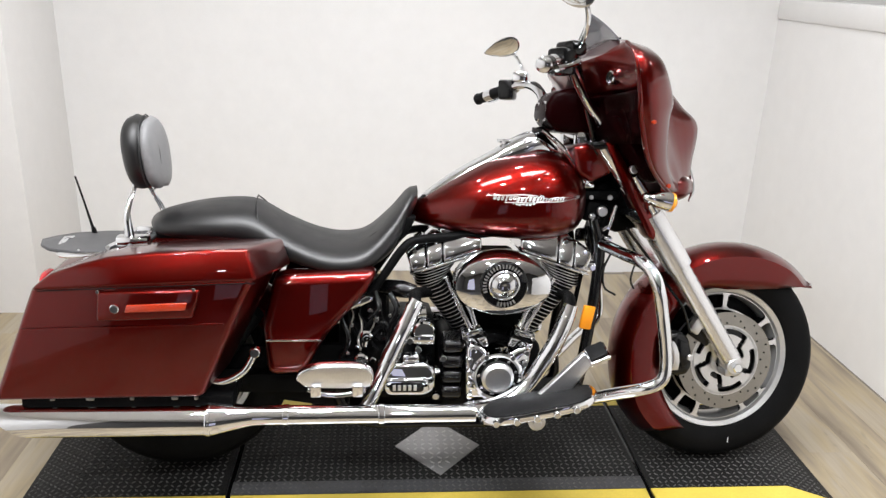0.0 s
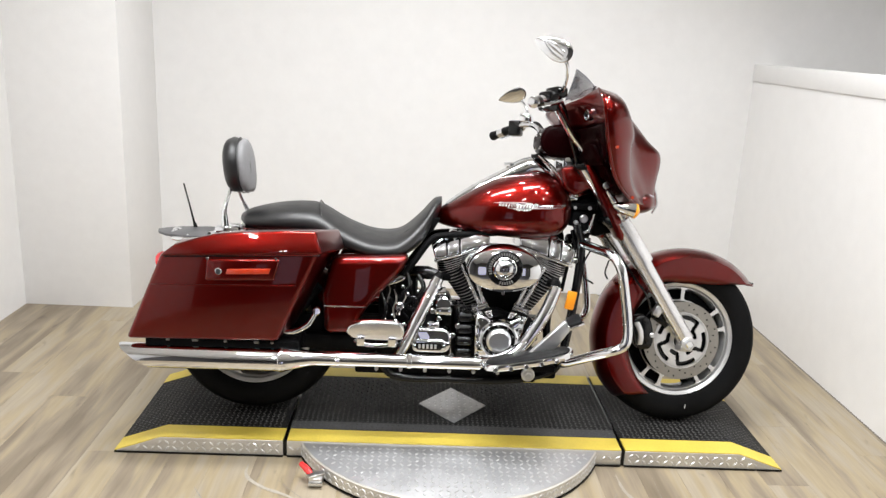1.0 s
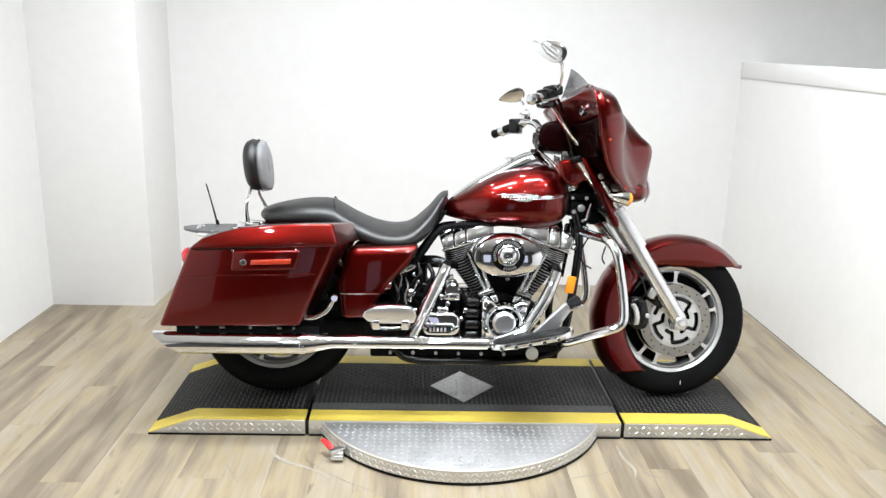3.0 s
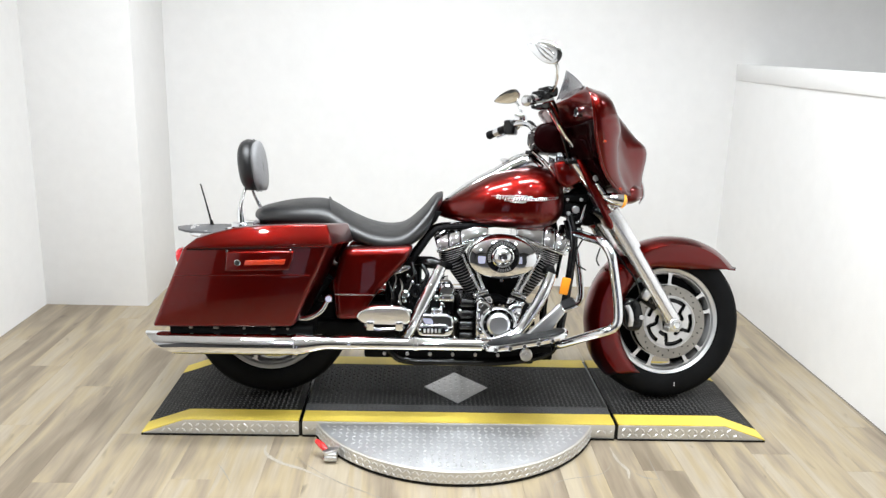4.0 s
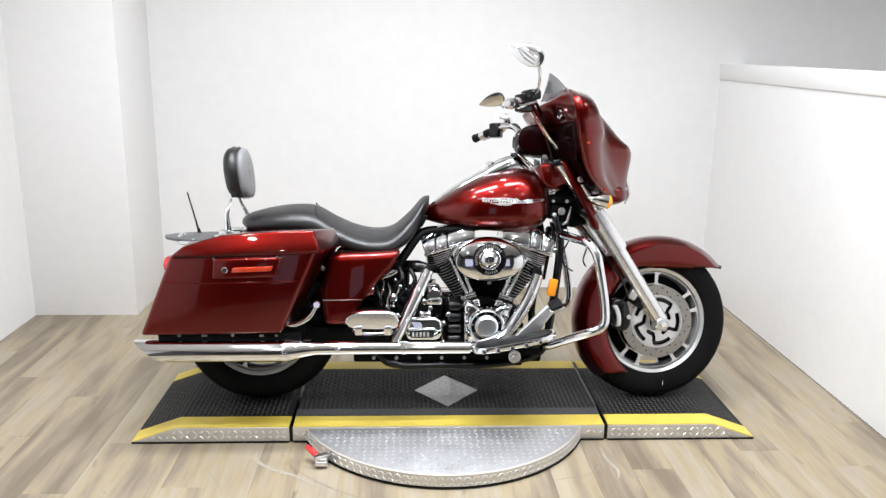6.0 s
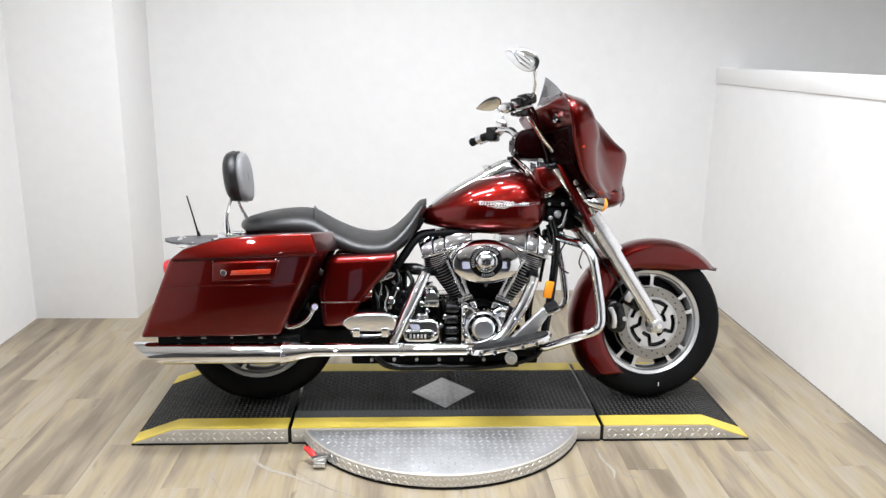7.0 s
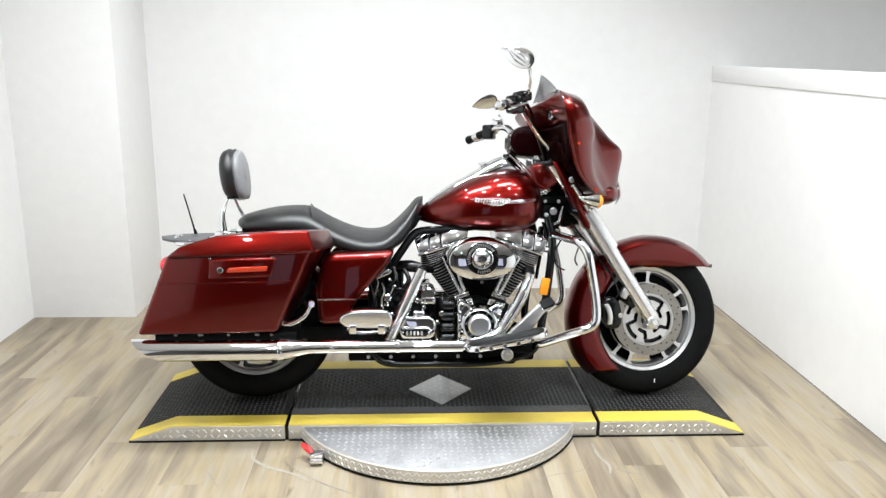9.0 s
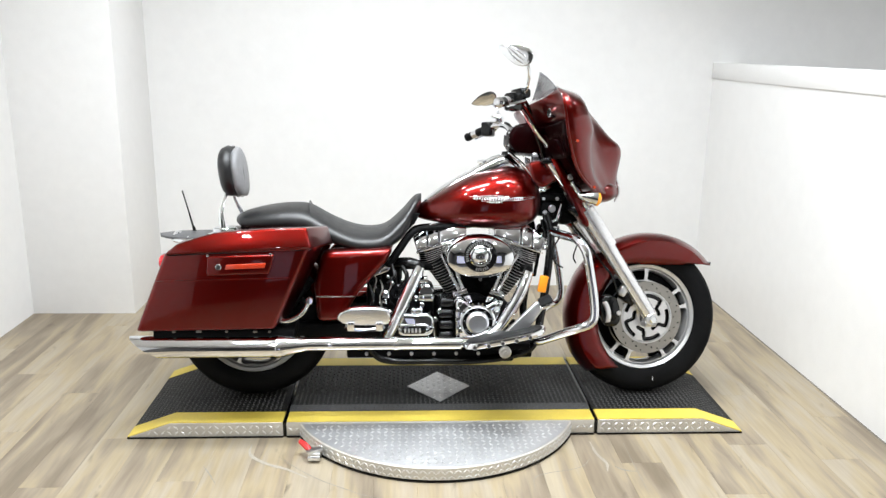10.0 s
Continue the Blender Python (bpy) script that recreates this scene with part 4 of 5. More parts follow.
def leaf(a, b, depth, n=28, point=0.34):
    """A pointed oval plate with a rolled edge, lying in x and z, facing -y."""
    ring = []
    for k in range(n):
        t = 2 * math.pi * k / n
        ring.append((a * math.cos(t), b * math.sin(t) * (1.08 - point + point * math.cos(t)) + 0.3 * point * b * math.cos(t)))
    loops = [[(x * f, y, z * f) for x, z in ring] for f, y in ((0.93, -depth), (1.0, -depth * 0.75), (1.0, 0.0), (0.86, depth * 0.9), (0.5, depth * 1.5), (0.1, depth * 1.7))]
    return rings(bmesh.new(), loops)


for q, m, stem in ((-1, pose(0.232, -0.42, 1.390, 10, 30, -28), [(0.272, -0.30, 1.245), (0.285, -0.36, 1.27), (0.284, -0.41, 1.32), (0.268, -0.425, 1.375)]),
                   (1, pose(0.255, 0.42, 1.352, 20, -10, -21), [(0.300, 0.29, 1.24), (0.315, 0.36, 1.275), (0.306, 0.41, 1.32), (0.285, 0.425, 1.345)])):
    mir = front("mirror", moved(leaf(0.062 if q > 0 else 0.070, 0.040 if q > 0 else 0.045, 0.006), m), CHROME, None, "chrome leaf-shaped rear-view mirror")
    front("mirror_stem", tube(stem, [0.008, 0.006, 0.007], 20, 10), CHROME, mir)
    if q > 0:
        front("mirror_glass", moved(moved(leaf(0.0575, 0.0365, 0.0008), Matrix.Translation((0, -0.0068, 0))), m), MIRROR, mir, "mirror glass")
    else:
        front("mirror_back", moved(moved(leaf(0.058, 0.034, 0.0030), Matrix.Translation((0, -0.0062, 0))), m), CHROME, mir, "raised chrome mirror back")
        for lift in (-0.014, 0.0, 0.014):
            front("mirror_rib", moved(tube([(-0.046 + 0.5 * abs(lift), -0.0085, 0.010 + lift * 0.3), (0.0, -0.0115, lift), (0.044, -0.0095, lift * 0.9 - 0.006)], [0.0012, 0.0034, 0.0022], 14, 8), m), CONSOLE, mir)

OFFSET = (0.0, 0.0, 0.0)

# fuel tank
TANK = [(-0.112, 0.020, 0.828, 0.850), (-0.07, 0.062, 0.816, 0.893), (0.02, 0.118, 0.800, 0.955), (0.105, 0.148, 0.790, 1.002), (0.21, 0.163, 0.785, 1.032),
        (0.290, 0.160, 0.791, 1.032), (0.345, 0.136, 0.806, 1.002), (0.376, 0.092, 0.838, 0.955), (0.388, 0.040, 0.872, 0.915)]
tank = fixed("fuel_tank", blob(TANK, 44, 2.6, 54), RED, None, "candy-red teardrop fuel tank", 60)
fixed("tank_console", blob([(-0.085, 0.02, 0.86, 0.875), (-0.06, 0.035, 0.87, 0.905), (0.02, 0.045, 0.92, 0.964), (0.12, 0.05, 0.98, 1.022), (0.19, 0.058, 1.0, 1.066), (0.25, 0.055, 1.02, 1.078), (0.30, 0.04, 1.0, 1.04)], 28, 3), CONSOLE, tank, "polished chrome tank console")
fixed("fuel_door", spin([(0.0, -0.004), (0.030, -0.004), (0.031, 0.002), (0.027, 0.004), (0, 0.005)], (0.165, 0.0, 1.050), "z", 28), CHROME, tank, "flush chrome fuel door")
fixed("console_edge", tube([(-0.080, -0.026, 0.872), (-0.04, -0.043, 0.902), (0.02, -0.050, 0.938), (0.11, -0.056, 0.985), (0.18, -0.064, 1.012), (0.245, -0.062, 1.030), (0.29, -0.048, 1.028)], 0.0032, 40, 8), BLACK, tank, "thin black edge along the console")
fixed("ignition_switch", spin([(0.0, -0.01), (0.026, -0.01), (0.024, 0.012), (0, 0.014)], (0.255, 0.0, 1.076), "z", 24), BLACK, tank)


def tank_side(x, z):
    xs = [t[0] for t in TANK]
    hw, zb, zt = (np.interp(x, xs, [t[k] for t in TANK]) for k in (1, 2, 3))
    q = abs(z - (zb + zt) / 2) / ((zt - zb) / 2)
    return -hw * max(0.0, 1 - q ** 2.6) ** (1 / 2.6)


def badge_streak(knots):
    """A tapering raised streak that follows the tank's side; knots of x, z and half width."""
    loops = []
    n = max(12, 4 * (len(knots) - 1))
    for i in range(n + 1):
        u = i / n * (len(knots) - 1)
        k = min(int(u), len(knots) - 2)
        x, z, w = (knots[k][q] + (knots[k + 1][q] - knots[k][q]) * (u - k) for q in range(3))
        loops.append([(x, tank_side(x, z + dz) - out, z + dz) for dz, out in ((-w, 0.001), (0.0, 0.0052), (w, 0.001), (w, -0.004), (-w, -0.004))])
    return rings(bmesh.new(), loops)


rnd = random.Random(11)


def scroll(x0, x1, z0, z1, loops, r):
    """An uneven row of raised loops along the tank's side."""
    pts = []
    for k in range(loops * 8 + 1):
        if k % 8 == 0:
            tall, lean, lift = rnd.uniform(0.55, 1.0), rnd.uniform(0.5, 1.1), rnd.uniform(-0.12, 0.12)
        a, pitch = 2 * math.pi * k / 8, (x1 - x0) / loops
        z = (z0 + z1) / 2 + (z1 - z0) * (0.5 * tall * math.cos(a) + lift)
        x = x0 + pitch * k / 8 + lean * pitch * 0.55 * math.sin(a) + 0.35 * (z - (z0 + z1) / 2)
        pts.append((x, tank_side(x, z) - 0.0006, z))
    return tube(pts, r, loops * 10, 6)


badge = merge(badge_streak([(0.092, 0.9310, 0.0006), (0.13, 0.9345, 0.0014), (0.19, 0.9385, 0.0022), (0.226, 0.9375, 0.0010)]), scroll(0.110, 0.244, 0.9190, 0.9365, 13, 0.0021),
              scroll(0.160, 0.222, 0.9110, 0.9185, 7, 0.0017), badge_streak([(0.140, 0.9165, 0.0008), (0.175, 0.9175, 0.0020), (0.228, 0.9190, 0.0010)]),
              scroll(0.240, 0.340, 0.9225, 0.9325, 13, 0.0019), badge_streak([(0.226, 0.9205, 0.0016), (0.29, 0.9215, 0.0016), (0.346, 0.9275, 0.0022)]), badge_streak([(0.300, 0.9315, 0.0008), (0.335, 0.9315, 0.0014), (0.348, 0.9300, 0.0020)]))
fixed("tank_badge", badge, SATIN, tank, "plain chrome tank badge")

# seat, backrest and rack
SEAT = [(-0.806, 0.05, 0.804, 0.830), (-0.77, 0.12, 0.796, 0.849), (-0.68, 0.152, 0.790, 0.872), (-0.59, 0.162, 0.786, 0.882), (-0.52, 0.162, 0.774, 0.876), (-0.44, 0.180, 0.742, 0.833),
        (-0.36, 0.198, 0.722, 0.800), (-0.29, 0.202, 0.714, 0.789), (-0.225, 0.190, 0.718, 0.802), (-0.16, 0.150, 0.752, 0.858), (-0.115, 0.107, 0.824, 0.910), (-0.086, 0.06, 0.884, 0.920)]
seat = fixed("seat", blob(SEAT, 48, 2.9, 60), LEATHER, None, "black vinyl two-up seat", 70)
fixed("seat_seam", tube([(-0.505, -0.146, 0.85), (-0.515, -0.11, 0.875), (-0.525, 0, 0.886), (-0.515, 0.11, 0.875), (-0.505, 0.146, 0.85)], 0.0022, 30, 8), LEATHER, seat)
fixed("seat_pan", prism([(-0.78, 0.795), (-0.52, 0.79), (-0.40, 0.742), (-0.2, 0.73), (-0.11, 0.82), (-0.09, 0.86), (-0.14, 0.86), (-0.25, 0.78), (-0.45, 0.80), (-0.78, 0.82)], -0.11, 0.11, 0.004), CRINKLE, seat)


def cushion(hx, hy, hz, n=26, p=2.6):
    loops = []
    for j in range(n + 1):
        f = -1 + 2 * j / n
        k = max(0.02, (1 - abs(f) ** p) ** (1 / p))
        taper = 1.0 + 0.12 * f
        loops.append([(hx * k * math.copysign(abs(math.cos(a)) ** (2 / 2.4), math.cos(a)), hy * k * taper * math.copysign(abs(math.sin(a)) ** (2 / 2.4), math.sin(a)), hz * f) for a in (2 * math.pi * i / 32 for i in range(32))])
    return rings(bmesh.new(), loops)


pad = fixed("backrest", moved(cushion(0.042, 0.108, 0.099), pose(-0.828, 0, 1.004, 0, -5, 0)), LEATHER, None, "padded passenger backrest, black vinyl back and grey stitched face", 70)
fixed("backrest_face", moved(cushion(0.024, 0.110, 0.0965), pose(-0.793, 0, 1.003, 0, -5, 0)), LEATHER_FACE, pad, "light grey stitched backrest face", 70)
fixed("face_piping", moved(tube([(0.0, 0.1105 * math.copysign(abs(math.cos(a)) ** 0.8, math.cos(a)), 0.0985 * math.copysign(abs(math.sin(a)) ** 0.8, math.sin(a))) for a in (2 * math.pi * k / 24 for k in range(25))], 0.0020, 72, 6), pose(-0.806, 0, 1.003, 0, -5, 0)), LEATHER, pad, "black piping round the face")
fixed("face_seam", moved(tube([(0.015, -0.05, -0.07), (0.0222, -0.05, 0.0), (0.016, -0.05, 0.07)], 0.0014, 16, 6), pose(-0.793, 0, 1.003, 0, -5, 0)), LEATHER, pad)
for s in (-1, 1):
    fixed("backrest_upright", tube([(-0.838, s * 0.06, 0.925), (-0.846 + max(0, s) * 0.018, s * 0.085, 0.89), (-0.853 + max(0, s) * 0.04, s * 0.10, 0.855), (-0.851 + max(0, s) * 0.05, s * 0.10, 0.80)], [0.0065, 0.0065, 0.009, 0.013], 24, 12), CHROME, pad, "chrome backrest upright")
    fixed("upright_foot", box(-0.885, -0.80, s * 0.10 - 0.018, s * 0.10 + 0.018, 0.772, 0.80, 0.007), CHROME, pad, "chrome docking plate")
PLAN = [(-1.118, 0.0), (-1.10, -0.055), (-1.06, -0.105), (-0.98, -0.138), (-0.83, -0.14), (-0.83, 0.14), (-0.98, 0.138), (-1.06, 0.105), (-1.10, 0.055)]
rack = fixed("luggage_rack", hull8([(x, y, 0.745 + 0.175 * abs(y) + 0.075 * y) for x, y in PLAN], [(x, y, 0.754 + 0.175 * abs(y) + 0.075 * y) for x, y in PLAN], 0.002), RACK, None, "flat satin luggage rack plate")
fixed("rack_rail", tube([(-0.81, -0.13, 0.765), (-0.95, -0.135, 0.757), (-1.02, -0.12, 0.752), (-1.05, -0.06, 0.751), (-1.05, 0.06, 0.760), (-1.02, 0.12, 0.766), (-0.95, 0.135, 0.771), (-0.81, 0.13, 0.779)], 0.0085, 60, 12), CHROME, rack, "chrome rack rail")
each(fixed, "rack_mount", [tube([(x, s * 0.13, 0.765), (x + 0.015, s * 0.12, 0.74), (x + 0.02, s * 0.11, 0.71)], 0.008, 10, 10) for x in (-0.98, -0.87) for s in (-1, 1)], CHROME, rack)
each(fixed, "rack_bar", [tube([(x, -0.13, 0.776), (x, 0.0, 0.760), (x, 0.13, 0.793)], 0.006, 12, 10) for x in (-0.90, -0.85)], CHROME, rack)
antenna = fixed("antenna", tube([(-1.008, 0.10, 0.775), (-1.027, 0.10, 0.86), (-1.047, 0.10, 0.943)], [0.0045, 0.003, 0.0028], 12, 10), BLACK, None, "thin black whip antenna")
fixed("antenna_base", tube([(-1.007, 0.10, 0.775), (-1.011, 0.10, 0.796)], [0.008, 0.006], 4, 12), BLACK, antenna)


# saddlebags
def saddlebag(s):
    f = lambda pts: [(x, s * y, z) for x, y, z in pts]
    lower = f([(-1.112, 0.235, 0.477), (-1.117, 0.383, 0.474), (-0.619, 0.393, 0.486), (-0.582, 0.22, 0.486)])
    upper = f([(-0.979, 0.20, 0.776), (-0.986, 0.408, 0.777), (-0.484, 0.410, 0.800), (-0.429, 0.20, 0.799)])
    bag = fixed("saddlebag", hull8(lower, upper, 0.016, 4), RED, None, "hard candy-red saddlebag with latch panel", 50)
    lid = prism([(-0.988, 0.766), (-0.970, 0.783), (-0.940, 0.806), (-0.875, 0.827), (-0.812, 0.843), (-0.72, 0.852), (-0.60, 0.859), (-0.497, 0.862), (-0.476, 0.791)], 0.20, 0.416, 0.012, 4)
    for v in lid.verts:
        x, y, z = v.co
        x += 0.06 * (0.416 - y) / 0.216 if x > -0.55 else 0
        v.co = (x, s * (y - (0.28 * (z - 0.79) if y > 0.35 and z > 0.79 else 0)), z + 0.165 * (y - 0.40))
    fixed("lid", lid, RED, bag, "candy-red lid", 50)
    y = s * 0.398
    fixed("latch_panel", prism([(-0.845, 0.694), (-0.625, 0.702), (-0.605, 0.772), (-0.838, 0.766)], min(y, y + s * 0.019), max(y, y + s * 0.019), 0.007, 3), RED, bag, "raised latch panel")
    y2 = y + s * 0.018
    fixed("reflector", prism([(-0.778, 0.7185), (-0.640, 0.7245), (-0.635, 0.7425), (-0.773, 0.7365)], min(y2, y2 + s * 0.006), max(y2, y2 + s * 0.006), 0.002), REFLECTOR, bag, "orange side reflector")
    fixed("lock", disc((-0.800, y2, 0.728), 0.0105, 0.008 if s < 0 else -0.008, "y", 24), CHROME, bag, "chrome lock")
    for x, z in ((-0.835, 0.770), (-0.618, 0.777)):
        fixed("latch_hinge", disc((x, y + s * 0.018, z - 0.002), 0.0042, 0.006 if s < 0 else -0.006, "y", 14), CHROME, bag)
    fixed("lid_seam", tube(f([(-0.972, 0.412, 0.7668), (-0.75, 0.414, 0.7775), (-0.478, 0.414, 0.789)]), 0.0014, 20, 6), CRINKLE, bag)
    fixed("lower_crease", prism([(-1.02, 0.668), (-0.556, 0.682), (-0.556, 0.686), (-1.02, 0.672)], min(s * 0.385, s * 0.407), max(s * 0.385, s * 0.407), 0.001), RED, bag)
    rail = fixed("bag_guard", tube(f([(-0.62, 0.33, 0.505), (-0.575, 0.34, 0.503), (-0.525, 0.34, 0.530), (-0.497, 0.33, 0.575)]), 0.009, 30, 12), CHROME, None, "chrome saddlebag guard bar")
    fixed("guard_foot", disc(f([(-0.497, 0.325, 0.578)])[0], 0.013, 0.016 if s < 0 else -0.016, "y", 16), CHROME, rail)
    fixed("bag_support", box(-1.06, -0.55, min(s * 0.22, s * 0.36), max(s * 0.22, s * 0.36), 0.432, 0.476, 0.006), CRINKLE, None, "black saddlebag support rail")
    each(fixed, "support_bolt", [box(x, x + w, s * 0.36 - 0.004, s * 0.36 + 0.004, 0.466, 0.474, 0.002) for x, w in ((-0.99, 0.012), (-0.905, 0.020), (-0.80, 0.010), (-0.70, 0.016), (-0.645, 0.010))], BRUSHED)


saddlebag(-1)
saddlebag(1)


def arc_fender(c, r0, hw, a0, a1, n=36):
    rows = []
    for i in range(n + 1):
        t = radians(a0 + (a1 - a0) * i / n)
        half = [(r0 - 0.06, hw), (r0 - 0.025, hw * 0.98), (r0 - 0.008, hw * 0.8), (r0, hw * 0.4), (r0 + 0.001, 0)]
        rows.append([(c[0] + r * math.cos(t), -y, c[2] + r * math.sin(t)) for r, y in half + [(r, -y) for r, y in half[-2::-1]]])
    return rings(bmesh.new(), rows, close=False, caps=False)


solid(fixed("rear_fender", arc_fender(WR, 0.352, 0.105, 25, 172), RED, None, "candy-red rear fender"), 0.004)
fixed("fender_filler", prism([(-0.98, 0.60), (-0.55, 0.60), (-0.50, 0.79), (-0.95, 0.755)], -0.18, 0.18, 0.02), RED, None, "red panel between the saddlebags")
tail = fixed("tail_light", moved(cushion(0.020, 0.055, 0.031), pose(-1.106, 0.0, 0.640)), TAIL_RED, None, "red tail light")
fixed("tail_bezel", moved(cushion(0.012, 0.057, 0.034), pose(-1.084, 0.0, 0.640)), BLACK, tail)

# side covers, frame and swingarm
for s in (-1, 1):
    lo, hi = sorted((s * 0.155, s * 0.232))
    cover = fixed("side_cover", prism([(-0.460, 0.735), (-0.19, 0.748), (-0.218, 0.692), (-0.320, 0.576), (-0.345, 0.535), (-0.388, 0.458), (-0.484, 0.456), (-0.494, 0.60)], lo, hi, 0.026, 5), RED, None, "candy-red frame side cover", 50)
    fixed("cover_trim", box(-0.484, -0.338, s * 0.233 - 0.003, s * 0.233 + 0.003, 0.560, 0.565, 0.001), CHROME, cover, "thin bright trim line")
    back = 0.04 if s > 0 else 0.0
    fixed("frame_rail", tube([(0.40 - back, s * 0.10, 0.86), (0.425 - back, s * 0.10, 0.74), (0.40 - back, s * 0.115, 0.46), (0.37, s * 0.12, 0.32), (0.28, s * 0.125, 0.278), (0.13, s * 0.125, 0.258), (-0.05, s * 0.125, 0.258), (-0.21, s * 0.125, 0.260), (-0.27, s * 0.125, 0.292), (-0.31, s * 0.125, 0.36)], 0.016, 60, 12), BLACK, None, "black frame tube")
    fixed("upper_rail", tube([(0.36, s * 0.05, 0.83), (0.05, s * 0.09, 0.805), (-0.085, s * 0.12, 0.800), (-0.128, s * 0.135, 0.778), (-0.175, s * 0.145, 0.712), (-0.225, s * 0.15, 0.645), (-0.30, s * 0.15, 0.60)], 0.012, 60, 12), CRINKLE, None, "black frame backbone tube")
    fixed("swingarm", moved(box(-0.30, 0.28, -0.02, 0.02, -0.028, 0.028, 0.008), pose(-0.52, s * 0.15, 0.405)), CRINKLE)
    fixed("shock", tube([(-0.66, s * 0.17, 0.43), (-0.52, s * 0.17, 0.62)], 0.03, 10, 16), CRINKLE)
fixed("side_tag", moved(box(-0.017, 0.017, -0.008, 0.006, -0.034, 0.034, 0.004), pose(0.398, -0.125, 0.58, 0, 9, 0)), ORANGE, None, "orange reflector on the frame tube")

# engine
KX, KZ = 0.12, 0.475
# plates added in black so the gaps under the bags read as dark
for s in (-1, 1):
    fixed("frame_plate", prism([(-0.70, 0.49), (-0.70, 0.44), (-0.46, 0.33), (-0.27, 0.30), (-0.27, 0.50)], *sorted((s * 0.108, s * 0.125)), 0.004), CRINKLE, None, "black plate added to darken the gap under the saddlebag")
engine = fixed("engine", merge(box(-0.02, 0.27, -0.15, 0.15, 0.31, 0.512, 0.03, 3), disc((KX, -0.14, KZ), 0.075, 0.03, "y", 40), box(0.02, 0.27, -0.05, 0.10, 0.50, 0.64, 0.02)), CRINKLE, None, "air-cooled V-twin engine, black crankcase and chrome covers")
fixed("primary_cover", box(-0.30, 0.24, 0.14, 0.23, 0.36, 0.55, 0.05, 4), CHROME, engine, "chrome primary cover")


def fin_plate(x, z, hx, hy, t, tilt, n=28):
    """A thin rounded fin, tilted about the y axis."""
    m = Matrix.Translation((x, 0, z)) @ Matrix.Rotation(radians(tilt), 4, "Y")
    ring = [(hx * math.copysign(abs(math.cos(a)) ** 0.62, math.cos(a)), hy * math.copysign(abs(math.sin(a)) ** 0.62, math.sin(a))) for a in (2 * math.pi * k / n for k in range(n))]
    return moved(rings(bmesh.new(), [[(u, v, -t / 2) for u, v in ring], [(u, v, t / 2) for u, v in ring]]), m)


ROCKER = ([(-0.0995, 0.7030), (-0.1180, 0.7570), (-0.0665, 0.7912), (-0.0605, 0.7160)], [(-0.0580, 0.7168), (-0.0640, 0.7925), (-0.0435, 0.8060), (-0.0200, 0.8050), (-0.0160, 0.7308)],
          [(-0.0135, 0.7318), (-0.0175, 0.8050), (0.0900, 0.7990), (0.0910, 0.7655)])
AXIS = 0.145
for s in (-1, 1):
    side = lambda x: x if s < 0 else 2 * AXIS - x
    cyl = fixed("cylinder", moved(tube([(side(0.052), 0, 0.515), (side(-0.045), 0, 0.690)], [0.030, 0.050], 8, 28), Matrix.Identity(4)), CRINKLE, engine, "black finned cylinder")
    for k in range(14):
        f = k / 13
        x, z = side(0.046 - 0.086 * f), 0.527 + 0.137 * f
        hx, hy = 0.0285 + 0.0115 * f, 0.088 + 0.014 * f
        fixed("fin", fin_plate(x, z, hx, hy, 0.0040, s * 22), CRINKLE, cyl)
        fixed("fin_edge", fin_plate(x, z, hx + 0.0009, hy + 0.0009, 0.0019, s * 22), SATIN, cyl, "polished fin edge")
    for k in range(5):
        x, z, hx = side(-0.044 + 0.0035 * k), 0.674 + 0.0095 * k, 0.050 + 0.0045 * k
        fixed("head_fin", fin_plate(x, z, hx, 0.108, 0.0048, s * 20), BLACK, cyl, "black cylinder-head fin")
        fixed("head_fin_edge", fin_plate(x, z, hx + 0.0009, 0.109, 0.0022, s * 20), SATIN, cyl, "polished fin edge")
    rocker = fixed("rocker_base", prism([(side(x), z) for x, z in ((-0.1035, 0.6995), (-0.1050, 0.7060), (0.0910, 0.7690), (0.0920, 0.7610))], -0.121, 0.121, 0.003), CHROME, cyl, "chrome rocker housing")
    for outline in ROCKER:
        cover = prism([(side(x), z + 0.004) for x, z in outline], -0.117, 0.117, 0.0065, 3)
        height = lambda p: p.z - 0.70 - 0.33 * (side(p.x) + 0.10)
        for h in (0.010, 0.018, 0.026, 0.034, 0.042, 0.050):
            bmesh.ops.bisect_plane(cover, geom=cover.verts[:] + cover.edges[:] + cover.faces[:], plane_co=(side(-0.10), 0, 0.70 + h), plane_no=(-0.33 * (side(1.0) - side(0.0)), 0, 1))
        for v in cover.verts:
            v.co.y *= 1 - 36 * max(0.0, height(v.co) - 0.004) ** 2
        fixed("rocker_box", cover, CONSOLE, rocker, "polished chrome rocker cover")
    for x, z, r in ((-0.092, 0.765, 0.0055), (-0.036, 0.795, 0.0065)):
        fixed("rocker_bolt", disc((side(x), -0.100, z), r, 0.012, "y", 12), CHROME, rocker)
    if s > 0:
        fixed("head_lug", merge(box(0.392, 0.412, -0.118, -0.085, 0.715, 0.738, 0.005), disc((0.404, -0.115, 0.724), 0.008, 0.008, "y", 14)), CHROME, cyl, "chrome head bracket")

